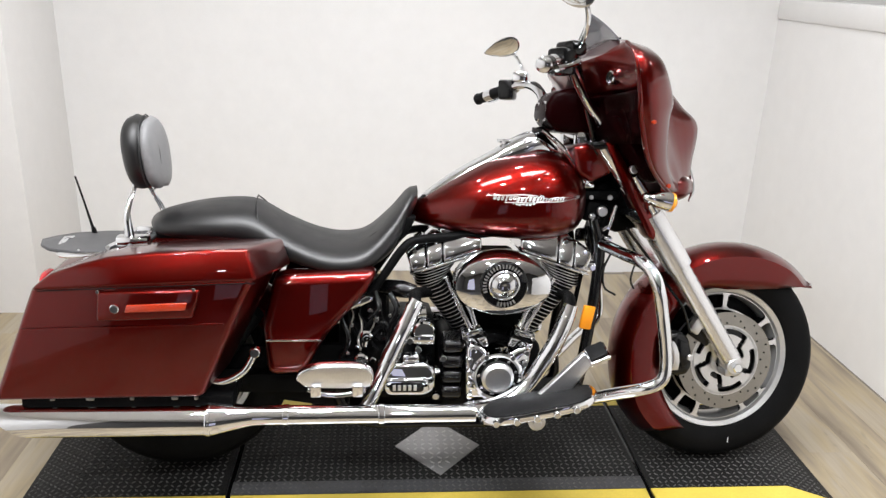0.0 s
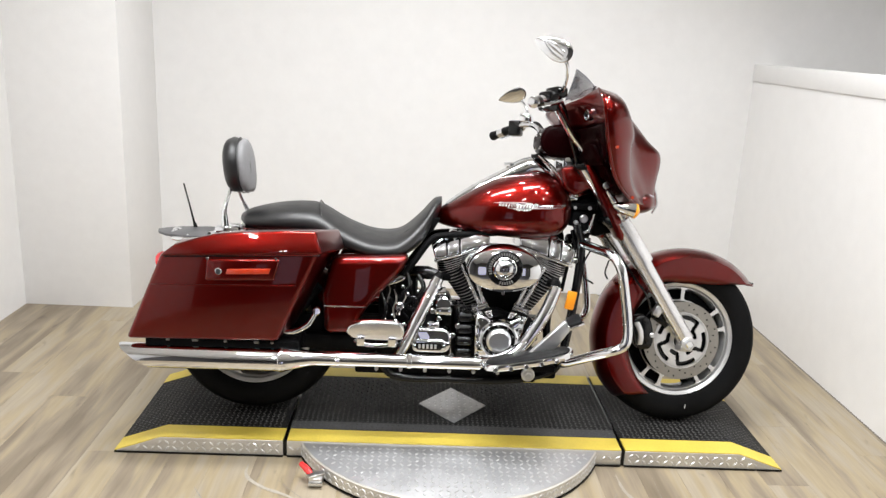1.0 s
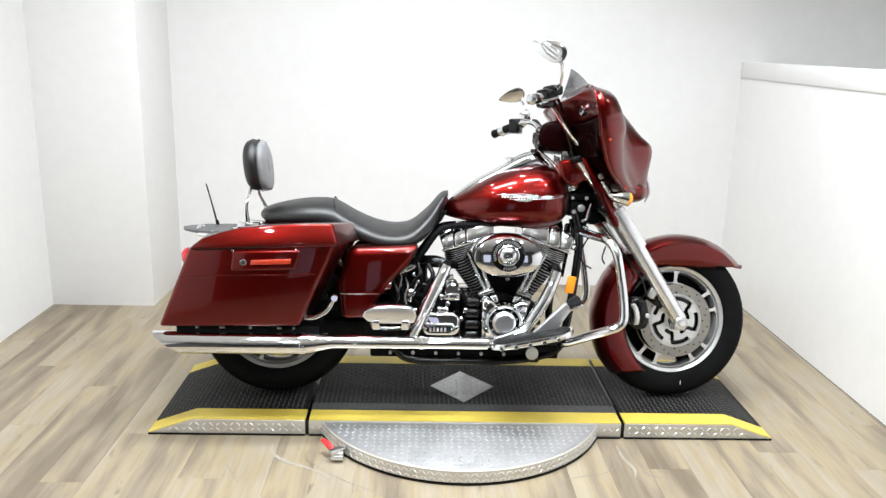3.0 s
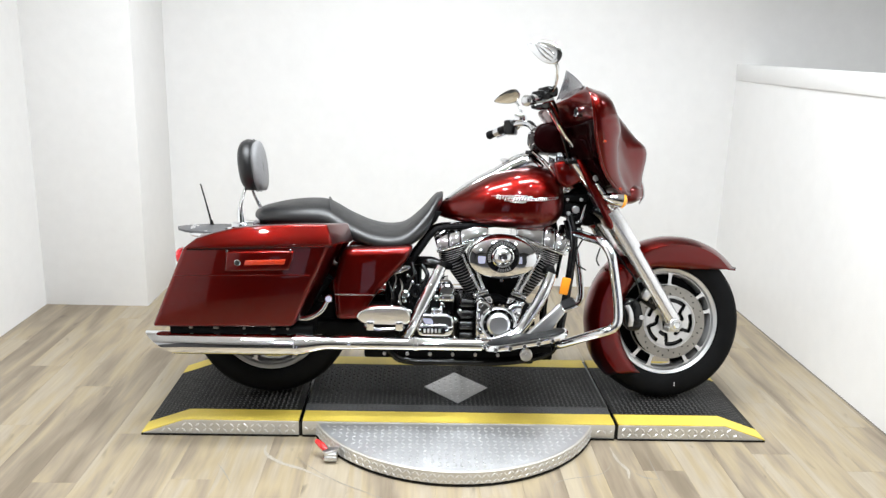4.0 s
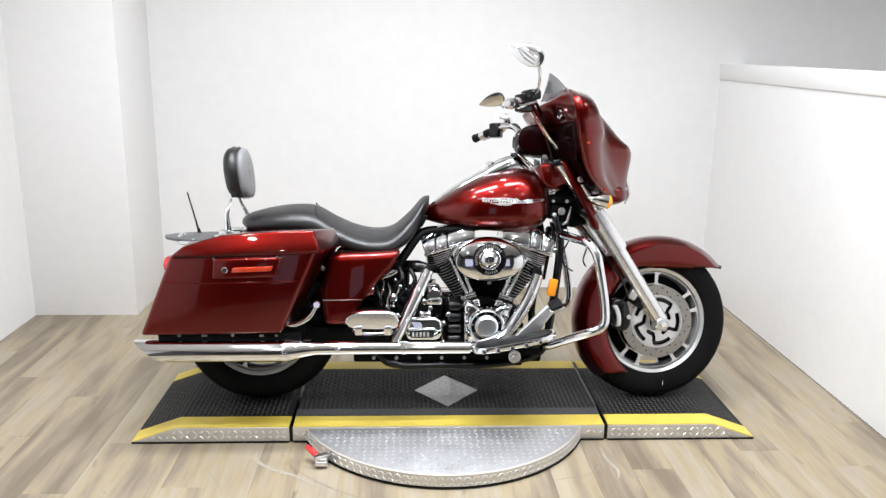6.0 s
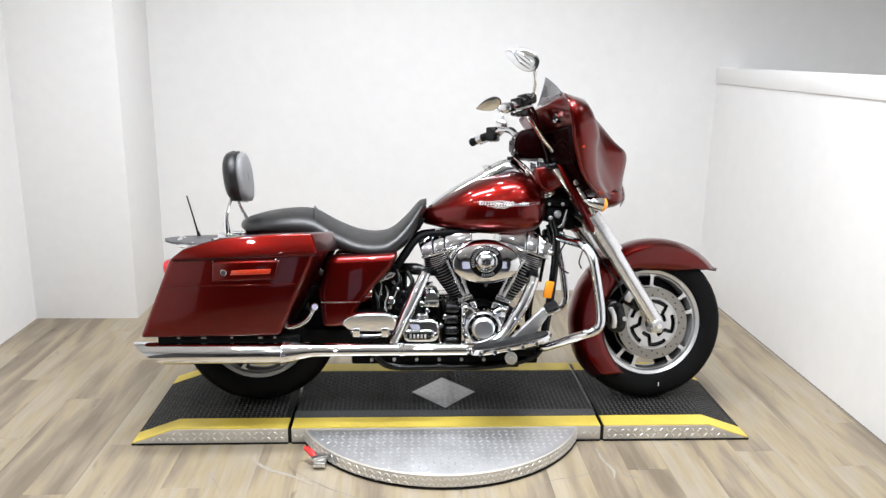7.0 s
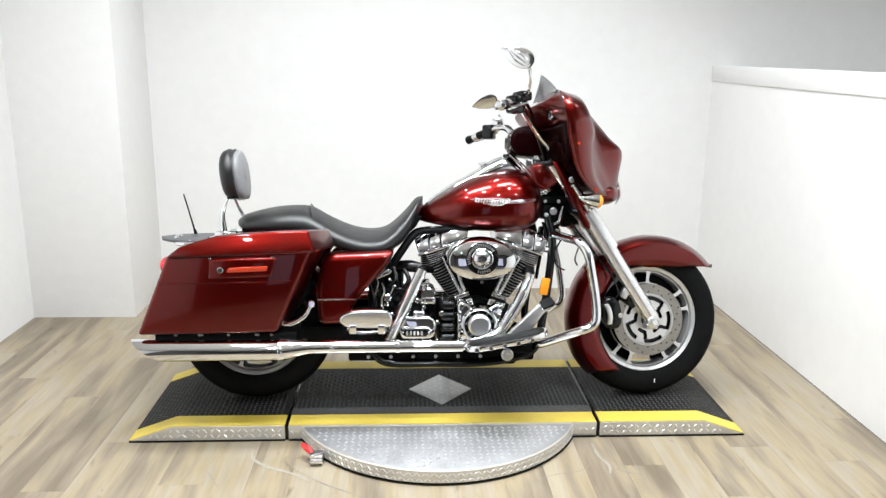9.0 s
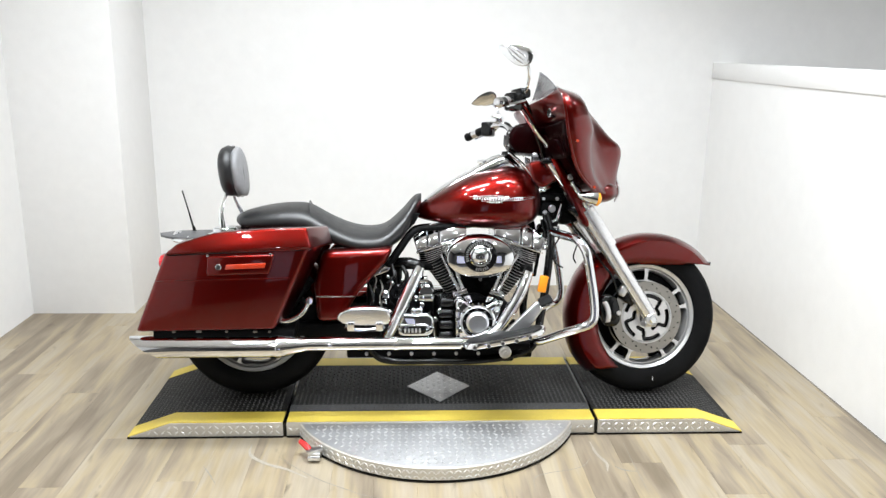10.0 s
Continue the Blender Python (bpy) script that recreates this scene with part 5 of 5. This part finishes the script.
for bx, bz, tops in ((0.069, 0.552, ((-0.010, 0.706), (0.030, 0.70))), (0.205, 0.548, ((0.290, 0.706), (0.252, 0.70)))):
    side = -1 if bx < KX else 1
    m = pose(bx, -0.170, bz, 0, side * 20, 0)
    block = fixed("lifter_block", moved(merge(box(-0.034, 0.034, -0.032, 0.028, -0.036, -0.004, 0.007, 3), box(-0.030, 0.030, -0.027, 0.024, 0.004, 0.022, 0.005)), m), CHROME, engine, "chrome lifter block")
    fixed("block_gasket", moved(box(-0.031, 0.031, -0.028, 0.025, -0.004, 0.004, 0.001), m), BLACK, block)
    each(fixed, "block_bolt", [moved(disc((x, -0.030, z), 0.0062, 0.010, "y", 10), m) for x in (-0.023, 0.023) for z in (-0.020, 0.013)], CHROME, block)
    for k, (tx, tz) in enumerate(tops):
        base = Vector((bx + side * (0.008 - 0.018 * k), -0.170, bz + 0.016))
        top = Vector((tx, -0.150, tz))
        rod = fixed("pushrod_tube", tube([base, top], [0.0085, 0.0070, 0.0070, 0.0070], 10, 14), CHROME, engine, "chrome pushrod tube")
        fixed("pushrod_collar", tube([base.lerp(top, 0.38), base.lerp(top, 0.46)], 0.0095, 3, 14), CHROME, rod)
TIMER = (0.130, 0.466)
cam_cover = fixed("cam_cover", prism([(0.048, 0.398), (0.180, 0.398), (0.203, 0.430), (0.208, 0.470), (0.218, 0.505), (0.220, 0.532), (0.204, 0.548), (0.182, 0.540), (0.166, 0.528), (0.134, 0.536), (0.100, 0.530), (0.086, 0.546), (0.060, 0.556), (0.044, 0.544)], -0.246, -0.14, 0.014, 3), CHROME, engine, "chrome cam cover")
fixed("cover_collar", spin([(0.056, 0.010), (0.072, 0.010), (0.069, -0.012), (0.064, -0.014), (0.058, -0.010)], (TIMER[0], -0.246, TIMER[1]), "y", 48), CHROME, cam_cover, "raised chrome collar")
fixed("cover_recess", disc((TIMER[0], -0.246, TIMER[1]), 0.057, 0.004, "y", 48, 0.05), BLACK, cam_cover)
each(fixed, "recess_bolt", [disc((TIMER[0] + 0.051 * math.cos(radians(a)), -0.250, TIMER[1] + 0.051 * math.sin(radians(a))), 0.0042, 0.006, "y", 10) for a in range(15, 375, 40)], CHROME, cam_cover)
fixed("timer_cover", disc((TIMER[0], -0.248, TIMER[1]), 0.0435, 0.024, "y", 48, 0.2), SATIN, cam_cover, "brushed round timer cover")
each(fixed, "cover_bolt", [disc((x, -0.250, z), 0.0075, 0.010, "y", 12) for x, z in ((0.056, 0.410), (0.054, 0.445), (0.053, 0.480), (0.054, 0.515), (0.062, 0.543), (0.185, 0.415), (0.203, 0.505), (0.206, 0.536), (0.098, 0.524), (0.168, 0.522))], CHROME, cam_cover)
air = fixed("air_cleaner", moved(spin([(0.0, 0.10), (0.60, 0.10), (0.92, 0.08), (1.0, 0.05), (0.998, 0.006), (0.988, -0.006), (0.965, -0.012), (0.88, -0.016), (0.70, -0.020), (0.48, -0.023), (0.46, -0.026), (0.0, -0.026)], (0, 0, 0), "y", 64), Matrix.Translation((0.135, -0.235, 0.717)) @ Matrix.Diagonal((0.130, 1.0, 0.079, 1))), CHROME, engine, "oval chrome air-cleaner cover")
fixed("cleaner_ring", spin([(0.040, 0.0), (0.062, 0.0), (0.062, -0.008), (0.058, -0.011), (0.042, -0.011), (0.040, -0.008)], (0.133, -0.258, 0.729), "y", 56), BLACK, air, "black ring with faint silver lettering")
fixed("cleaner_insert", spin([(0.0, 0.0), (0.041, 0.0), (0.041, -0.013), (0.037, -0.017), (0.033, -0.013), (0.030, -0.015), (0.024, -0.021), (0.014, -0.025), (0.006, -0.023), (0, -0.023)], (0.133, -0.258, 0.729), "y", 48), CONSOLE, air, "chrome centre insert")
ticks = bmesh.new()
for k in range(24):
    a = 200 - 9.5 * k if k < 18 else 245 + 9.5 * (k - 17)
    t = radians(a)
    c = Matrix.Translation((0.133 + 0.051 * math.cos(t), -0.2695, 0.729 + 0.051 * math.sin(t))) @ Matrix.Rotation(radians(90) - t, 4, "Y")
    ticks = merge(ticks, moved(box(-0.0022, 0.0022, -0.0008, 0.0008, -0.0052, 0.0052), c))
tagged(fixed("ring_lettering", ticks, SATIN, air, "plain bars in place of lettering"), kind="stuff")
fixed("intake", merge(tube([(0.04, -0.02, 0.66), (0.21, -0.02, 0.66)], 0.03, 8, 16), box(0.08, 0.19, -0.2, -0.02, 0.67, 0.76, 0.02)), CRINKLE, engine)
each(fixed, "intake_bolt", [disc((x, -0.135, z), r, 0.020, "y", 12) for x, z, r in ((0.112, 0.622, 0.006), (0.146, 0.606, 0.0075), (0.180, 0.622, 0.006), (0.128, 0.640, 0.004), (0.165, 0.640, 0.004))], CHROME, engine)

# gearbox side
gearbox = fixed("gearbox", merge(box(-0.30, -0.03, -0.13, 0.14, 0.33, 0.57, 0.02), box(-0.30, -0.16, -0.10, 0.12, 0.50, 0.66, 0.03)), CRINKLE, None, "black gearbox with chrome end cover")
for k, z in enumerate((0.40, 0.445, 0.49, 0.535)):
    fixed("oil_filter_rib", box(-0.016, 0.044, -0.20, -0.12, z - 0.03, z + 0.008, 0.013, 3), BLACK, gearbox)
def rounded(x0, x1, z0, z1, r, n=6):
    """A rounded rectangle's outline in x and z."""
    out = []
    for cx, cz, a0 in ((x1 - r, z1 - r, 0), (x0 + r, z1 - r, 90), (x0 + r, z0 + r, 180), (x1 - r, z0 + r, 270)):
        out += [(cx + r * math.cos(radians(a0 + 90 * k / n)), cz + r * math.sin(radians(a0 + 90 * k / n))) for k in range(n + 1)]
    return out


end = fixed("end_cover", prism(rounded(-0.177, -0.034, 0.398, 0.490, 0.034), -0.228, -0.12, 0.010, 3), CHROME, gearbox, "chrome gearbox end cover", 50)
fixed("cover_rim", prism(rounded(-0.172, -0.052, 0.404, 0.452, 0.020), -0.238, -0.22, 0.006, 3), CHROME, end, "raised chrome rim", 50)
fixed("cover_slot", prism(rounded(-0.160, -0.066, 0.414, 0.442, 0.012), -0.2395, -0.23, 0.001), BLACK, end)
each(fixed, "slot_bar", [box(-0.150 + 0.014 * k, -0.142 + 0.014 * k, -0.2415, -0.235, 0.420, 0.436, 0.001) for k in range(5)], SATIN, end, "plain raised bar")
fixed("cover_top", box(-0.125, -0.078, -0.215, -0.12, 0.486, 0.508, 0.007, 3), CHROME, end)
for x, z in ((-0.082, 0.518), (-0.013, 0.493), (-0.029, 0.457), (-0.030, 0.380), (-0.105, 0.545)):
    fixed("case_bolt", disc((x, -0.19, z), 0.0095, 0.014, "y", 16), CHROME, gearbox)
fixed("starter", merge(disc((-0.066, -0.15, 0.562), 0.030, 0.035, "y", 32, 0.15), box(-0.096, -0.036, -0.19, -0.14, 0.528, 0.556, 0.006), tube([(-0.12, -0.15, 0.60), (-0.06, -0.15, 0.605)], 0.015, 6, 14)), CHROME, gearbox, "chrome starter end")
fixed("oil_filler", merge(disc((-0.223, -0.17, 0.556), 0.016, 0.03, "y", 24, 0.3), tube([(-0.223, -0.175, 0.545), (-0.228, -0.17, 0.52)], 0.010, 6, 12)), CHROME, gearbox, "chrome oil filler plug")
fixed("filter_ring", spin([(0.012, -0.014), (0.024, -0.014), (0.026, -0.008), (0.022, -0.004), (0.026, 0.0), (0.022, 0.004), (0.026, 0.012), (0.012, 0.012)], (-0.178, -0.175, 0.564), "y", 32), BLACK, gearbox, "ribbed black cap")
each(fixed, "clamp", [disc((-0.236, -0.175, 0.486), 0.019, 0.024, "y", 20, 0.25), disc((-0.205, -0.17, 0.487), 0.009, 0.03, "y", 14)], CHROME, gearbox)
fixed("bracket", prism([(-0.262, 0.648), (-0.225, 0.668), (-0.205, 0.664), (-0.21, 0.652), (-0.235, 0.64), (-0.265, 0.628)], -0.19, -0.175, 0.002), CHROME, gearbox)
for pts, r in (([(-0.20, -0.16, 0.67), (-0.19, -0.18, 0.63), (-0.215, -0.18, 0.60)], 0.008), ([(-0.29, -0.17, 0.60), (-0.27, -0.19, 0.55), (-0.285, -0.18, 0.49)], 0.007), ([(-0.16, -0.15, 0.66), (-0.14, -0.17, 0.62), (-0.17, -0.17, 0.56), (-0.16, -0.17, 0.51)], 0.009)):
    fixed("hose", tube(pts, r, 20, 10), BLACK, gearbox, "black rubber hose")
for k in range(9):
    x, z = -0.275 + 0.011 * k, 0.615 - 0.012 * (k % 4)
    fixed("wire", tube([(x, -0.165, z + 0.03), (x + rnd.uniform(-0.01, 0.02), -0.185, z), (x + rnd.uniform(-0.015, 0.015), -0.188, z - 0.035), (x + rnd.uniform(0.0, 0.03), -0.178, z - 0.07)], 0.0022 + 0.0012 * (k % 2), 18, 6), CRINKLE if k % 3 else BRUSHED, gearbox, "thin wiring")
for x, z, r in ((-0.262, 0.585, 0.006), (-0.248, 0.522, 0.005), (-0.196, 0.600, 0.007), (-0.272, 0.505, 0.005), (-0.16, 0.612, 0.005), (-0.214, 0.628, 0.006)):
    fixed("case_bolt", disc((x, -0.182, z), r, 0.010, "y", 10), CHROME, gearbox)
fixed("breather", tube([(-0.19, -0.10, 0.66), (-0.13, -0.13, 0.665), (-0.09, -0.14, 0.66)], [0.02, 0.024, 0.018], 12, 14), BLACK, gearbox)
fixed("oil_pan", merge(box(-0.38, 0.37, -0.12, 0.12, 0.265, 0.31, 0.01), box(-0.17, 0.30, -0.10, 0.10, 0.238, 0.275, 0.012)), CRINKLE, None, "black oil pan")
each(fixed, "pan_bolt", [disc((x, -0.121, 0.288), 0.007, 0.01, "y", 10) for x in (-0.30, -0.21, -0.12, -0.03, 0.06, 0.15)], SATIN)

# exhaust
RP = -0.36
for s in (1, -1):
    y = RP * s
    muff = bmesh.new()
    loops = []
    for x, r, z in ((-1.0, 0.0405, 0.412), (-0.80, 0.0405, 0.4125), (-0.625, 0.0405, 0.4135), (-0.60, 0.0415, 0.4140), (-0.56, 0.034, 0.417), (-0.52, 0.027, 0.420), (-0.50, 0.0245, 0.421), (-0.2, 0.0225, 0.4215), (0.06, 0.022, 0.422)):
        loops.append([(x, y + r * math.cos(a), z + r * math.sin(a)) for a in (2 * math.pi * k / 28 for k in range(28))])
    tip = []
    for rr, dx in ((0.0405, 0.0), (0.0375, 0.002), (0.036, 0.10)):
        tip.append([(-1.087 - 1.4 * rr * math.sin(a) + dx, y + rr * math.cos(a), 0.412 + rr * math.sin(a)) for a in (2 * math.pi * k / 28 for k in range(28))])
    rings(muff, tip[::-1] + loops)
    pipe = fixed("muffler", muff, CHROME, None, "long slash-cut chrome muffler", 50)
    fixed("muffler_clamp", spin([(0.0425, -0.006), (0.0432, -0.004), (0.0432, 0.004), (0.0425, 0.006)], (-0.61, y, 0.4138), "x", 32), CHROME, pipe)
    each(fixed, "heat_shield_clamp", [spin([(0.0225, -0.008), (0.0255, -0.006), (0.0255, 0.006), (0.0225, 0.008)], (x, y, 0.4216), "x", 28) for x in (-0.42, -0.18)], CHROME, pipe)
rear_pipe = fixed("rear_header", tube([(-0.090, -0.252, 0.684), (-0.122, -0.268, 0.618), (-0.156, -0.285, 0.548), (-0.172, -0.292, 0.515)], [0.0185, 0.0225, 0.0225, 0.0220], 24, 20), CHROME, None, "chrome rear exhaust header")
fixed("lower_pipe", tube([(-0.160, -0.290, 0.540), (-0.198, -0.312, 0.462), (-0.232, -0.332, 0.398)], [0.0185, 0.0195, 0.0190], 16, 20), CHROME, rear_pipe, "chrome lower heat shield")
fixed("header_elbow", tube([(-0.050, -0.09, 0.640), (-0.086, -0.14, 0.656), (-0.094, -0.20, 0.668), (-0.096, -0.250, 0.666)], [0.014, 0.016, 0.017, 0.016], 20, 16), CRINKLE, rear_pipe, "black exhaust elbow")
each(fixed, "shield_clamp", [tube([(-0.152, -0.283, 0.556), (-0.160, -0.287, 0.540)], 0.0238, 3, 20), tube([(-0.098, -0.256, 0.667), (-0.104, -0.259, 0.655)], 0.0225, 3, 20)], CHROME, rear_pipe)
front_pipe = fixed("front_header", tube([(0.322, -0.232, 0.662), (0.310, -0.240, 0.628), (0.286, -0.25, 0.570), (0.250, -0.255, 0.505), (0.204, -0.265, 0.440), (0.13, -0.30, 0.412), (0.03, -0.335, 0.414)], [0.019, 0.0215, 0.0225, 0.0225, 0.022, 0.021, 0.02], 60, 18), CHROME, None, "chrome front exhaust header")
fixed("header_elbow", tube([(0.320, -0.09, 0.635), (0.334, -0.14, 0.648), (0.328, -0.19, 0.654), (0.319, -0.230, 0.648)], [0.014, 0.016, 0.017, 0.016], 20, 16), CRINKLE, front_pipe, "black exhaust elbow")
each(fixed, "shield_clamp", [tube([(0.264, -0.2535, 0.530), (0.257, -0.2545, 0.517)], 0.0240, 3, 20)], CHROME, front_pipe)

# foot controls and engine guard
for s in (-1, 1):
    f = lambda pts: [(x, -s * y, z) for x, y, z in pts]
    guard = fixed("engine_guard", tube(f([(0.41, -0.05, 0.785), (0.455, -0.20, 0.795), (0.487, -0.30, 0.800), (0.515, -0.335, 0.760), (0.538, -0.335, 0.670), (0.556, -0.335, 0.575), (0.560, -0.335, 0.515), (0.545, -0.333, 0.485), (0.508, -0.32, 0.463), (0.462, -0.28, 0.430), (0.412, -0.23, 0.390), (0.375, -0.19, 0.362), (0.36, -0.13, 0.350)]), 0.0165, 90, 16), CHROME, None, "chrome engine guard bar")
    fixed("guard_clamp", box(0.395, 0.43, *sorted((s * 0.04, s * 0.085)), 0.765, 0.805, 0.006), BLACK, guard)
    rim = spline([(0.066, -0.365, 0), (0.080, -0.405, 0), (0.125, -0.430, 0), (0.235, -0.437, 0), (0.325, -0.428, 0), (0.362, -0.395, 0), (0.372, -0.350, 0), (0.350, -0.312, 0), (0.25, -0.298, 0), (0.13, -0.300, 0), (0.082, -0.322, 0), (0.066, -0.365, 0)], 44)[:-1]
    deck_z = lambda x, y: 0.412 + 0.205 * (x - 0.07) + 0.17 * (-0.43 - y)
    layer = lambda k, dz: f([(0.22 + (p.x - 0.22) * k, -0.367 + (p.y + 0.367) * k, deck_z(0.22 + (p.x - 0.22) * k, -0.367 + (p.y + 0.367) * k) + dz) for p in rim])
    board = fixed("rider_footboard", rings(bmesh.new(), [layer(0.93, 0.0), layer(1.0, 0.005), layer(1.0, 0.020), layer(0.975, 0.025), layer(0.90, 0.0245)]), CHROME, None, "chrome rider footboard with black rubber pad", 50)
    fixed("board_pad", rings(bmesh.new(), [layer(0.92, 0.022), layer(0.92, 0.027), layer(0.90, 0.0285)]), FLOORBOARD, board, "black rubber footboard pad")
    each(fixed, "board_stud", [disc((x, s * y, deck_z(x, -0.43) + 0.011), 0.0085, 0.009 if s < 0 else -0.009, "y", 14) for x, y in ((0.105, 0.424), (0.155, 0.434), (0.205, 0.437), (0.255, 0.437), (0.305, 0.433))], CHROME, board)
    fixed("mount_bolt", merge(disc((0.233, s * 0.304, 0.366), 0.023, 0.016 if s < 0 else -0.016, "y", 28), disc((0.233, s * 0.316, 0.366), 0.011, 0.014 if s < 0 else -0.014, "y", 20)), SATIN, board, "silver mounting bolt")
    fixed("board_mount", box(0.10, 0.33, *sorted((s * 0.12, s * 0.30)), 0.37, 0.395, 0.006), CRINKLE, board)
    # folded passenger footboard
    m = Matrix.Translation((-0.297, s * 0.355, 0.524)) @ Matrix.Rotation(radians(-s * 12), 4, "X") @ Matrix.Rotation(math.pi if s > 0 else 0, 4, "Z") @ Matrix.Diagonal((-1 if s > 0 else 1, 1, 1, 1))
    shape = spline([(-0.098, 0, -0.004), (-0.086, 0, 0.020), (-0.045, 0, 0.037), (0.02, 0, 0.041), (0.072, 0, 0.037), (0.093, 0, 0.016), (0.094, 0, -0.012), (0.078, 0, -0.028), (0.0, 0, -0.031), (-0.07, 0, -0.026), (-0.098, 0, -0.004)], 40)[:-1]
    outline = [(p[0], p[2]) for p in shape]
    peg = fixed("passenger_footboard", moved(prism(outline, -0.012, 0.008, 0.004, 2), m), CHROME, None, "folded chrome passenger footboard", 50)
    fixed("board_face", moved(prism([(x * 0.93, z * 0.90 + 0.001) for x, z in outline], -0.0135, -0.008, 0.001), m), SATIN, peg, "satin aluminium face")
    each(fixed, "hinge", [moved(box(x - 0.014, x + 0.014, -0.024, 0.004, -0.050, -0.012, 0.005), m) for x in (-0.048, 0.056)], CHROME, peg)
    fixed("hinge_bar", moved(tube([(-0.07, -0.008, -0.034), (-0.04, -0.010, -0.046), (0.0, -0.012, -0.050), (0.045, -0.010, -0.046), (0.075, -0.008, -0.036)], 0.0075, 20, 10), m), CHROME, peg)
    fixed("peg_mount", box(-0.30, -0.22, *sorted((s * 0.13, s * 0.33)), 0.455, 0.49, 0.008), BLACK, peg)
pedal = fixed("brake_pedal", hull8([(0.215, -0.335, 0.440), (0.215, -0.315, 0.440), (0.298, -0.315, 0.442), (0.298, -0.335, 0.442)], [(0.340, -0.335, 0.572), (0.340, -0.315, 0.572), (0.374, -0.315, 0.556), (0.374, -0.335, 0.556)], 0.005), SATIN, None, "satin brake pedal lever")
fixed("pedal_trim", moved(box(-0.028, 0.028, -0.030, 0.030, -0.008, 0.004, 0.004), pose(0.374, -0.335, 0.572, 0, -24, 0) @ Matrix.Rotation(radians(14), 4, "X")), CHROME, pedal, "chrome pedal frame")
fixed("pedal_pad", moved(box(-0.024, 0.024, -0.026, 0.026, 0.003, 0.013, 0.005), pose(0.374, -0.335, 0.572, 0, -24, 0) @ Matrix.Rotation(radians(14), 4, "X")), FLOORBOARD, pedal, "black rubber pedal pad")
stand = plain("side_stand", tube([(0.06, 0.16, 0.30), (0.05, 0.24, 0.22), (0.03, 0.33, 0.141)], [0.012, 0.011, 0.010], 14, 12), CHROME, None, "chrome side stand, folded out")
plain("stand_foot", box(0.0, 0.06, 0.315, 0.35, 0.1315, 0.142, 0.003), CHROME, stand)
adopt(bike)

# ---- floor planks, last ----
plank_meshes = {}


def plank(floor, x, y0, y1, w):
    key = round(y1 - y0, 2)
    if key not in plank_meshes:
        bm = box(-w / 2 + 0.00015, w / 2 - 0.00015, 0.00015, key - 0.00015, -0.006, 0.0, 0.0004, 1)
        plank_meshes[key] = finish("plank", bm, PLANK)
    ob = new("plank", plank_meshes[key])
    ob.location = (x, y0, 0)
    ob.parent = floor


floor = tagged(new("floor"), "tan and grey wood-look vinyl plank floor", "floor", kind="structure")
rnd = random.Random(4)
WIDTH, LENGTH = 0.152, 1.22
cols = int((RIGHT + 0.12 - LEFT) / WIDTH) + 1
for i in range(cols):
    y = -4.2 + (i * 0.37 % 1) * LENGTH - LENGTH + rnd.choice((0, 0.1, 0.2))
    while y < BACK:
        y0, y1 = max(y, -3.9), min(y + LENGTH, BACK)
        if y1 - y0 > 0.05:
            plank(floor, LEFT + (i + 0.5) * WIDTH, round(y0, 2), round(y1, 2), WIDTH)
        y += LENGTH
# out-of-view floor, made dark so chrome and paint reflect black
structure("floor_far", merge(box(LEFT, 4.2, FRONT, -3.9, -0.006, 0.0), box(LEFT + cols * WIDTH, 4.2, -3.9, BACK, -0.006, 0.0)), UNSEEN_FLOOR, "unseen floor around the bay, toned dark for dark reflections", "floor")
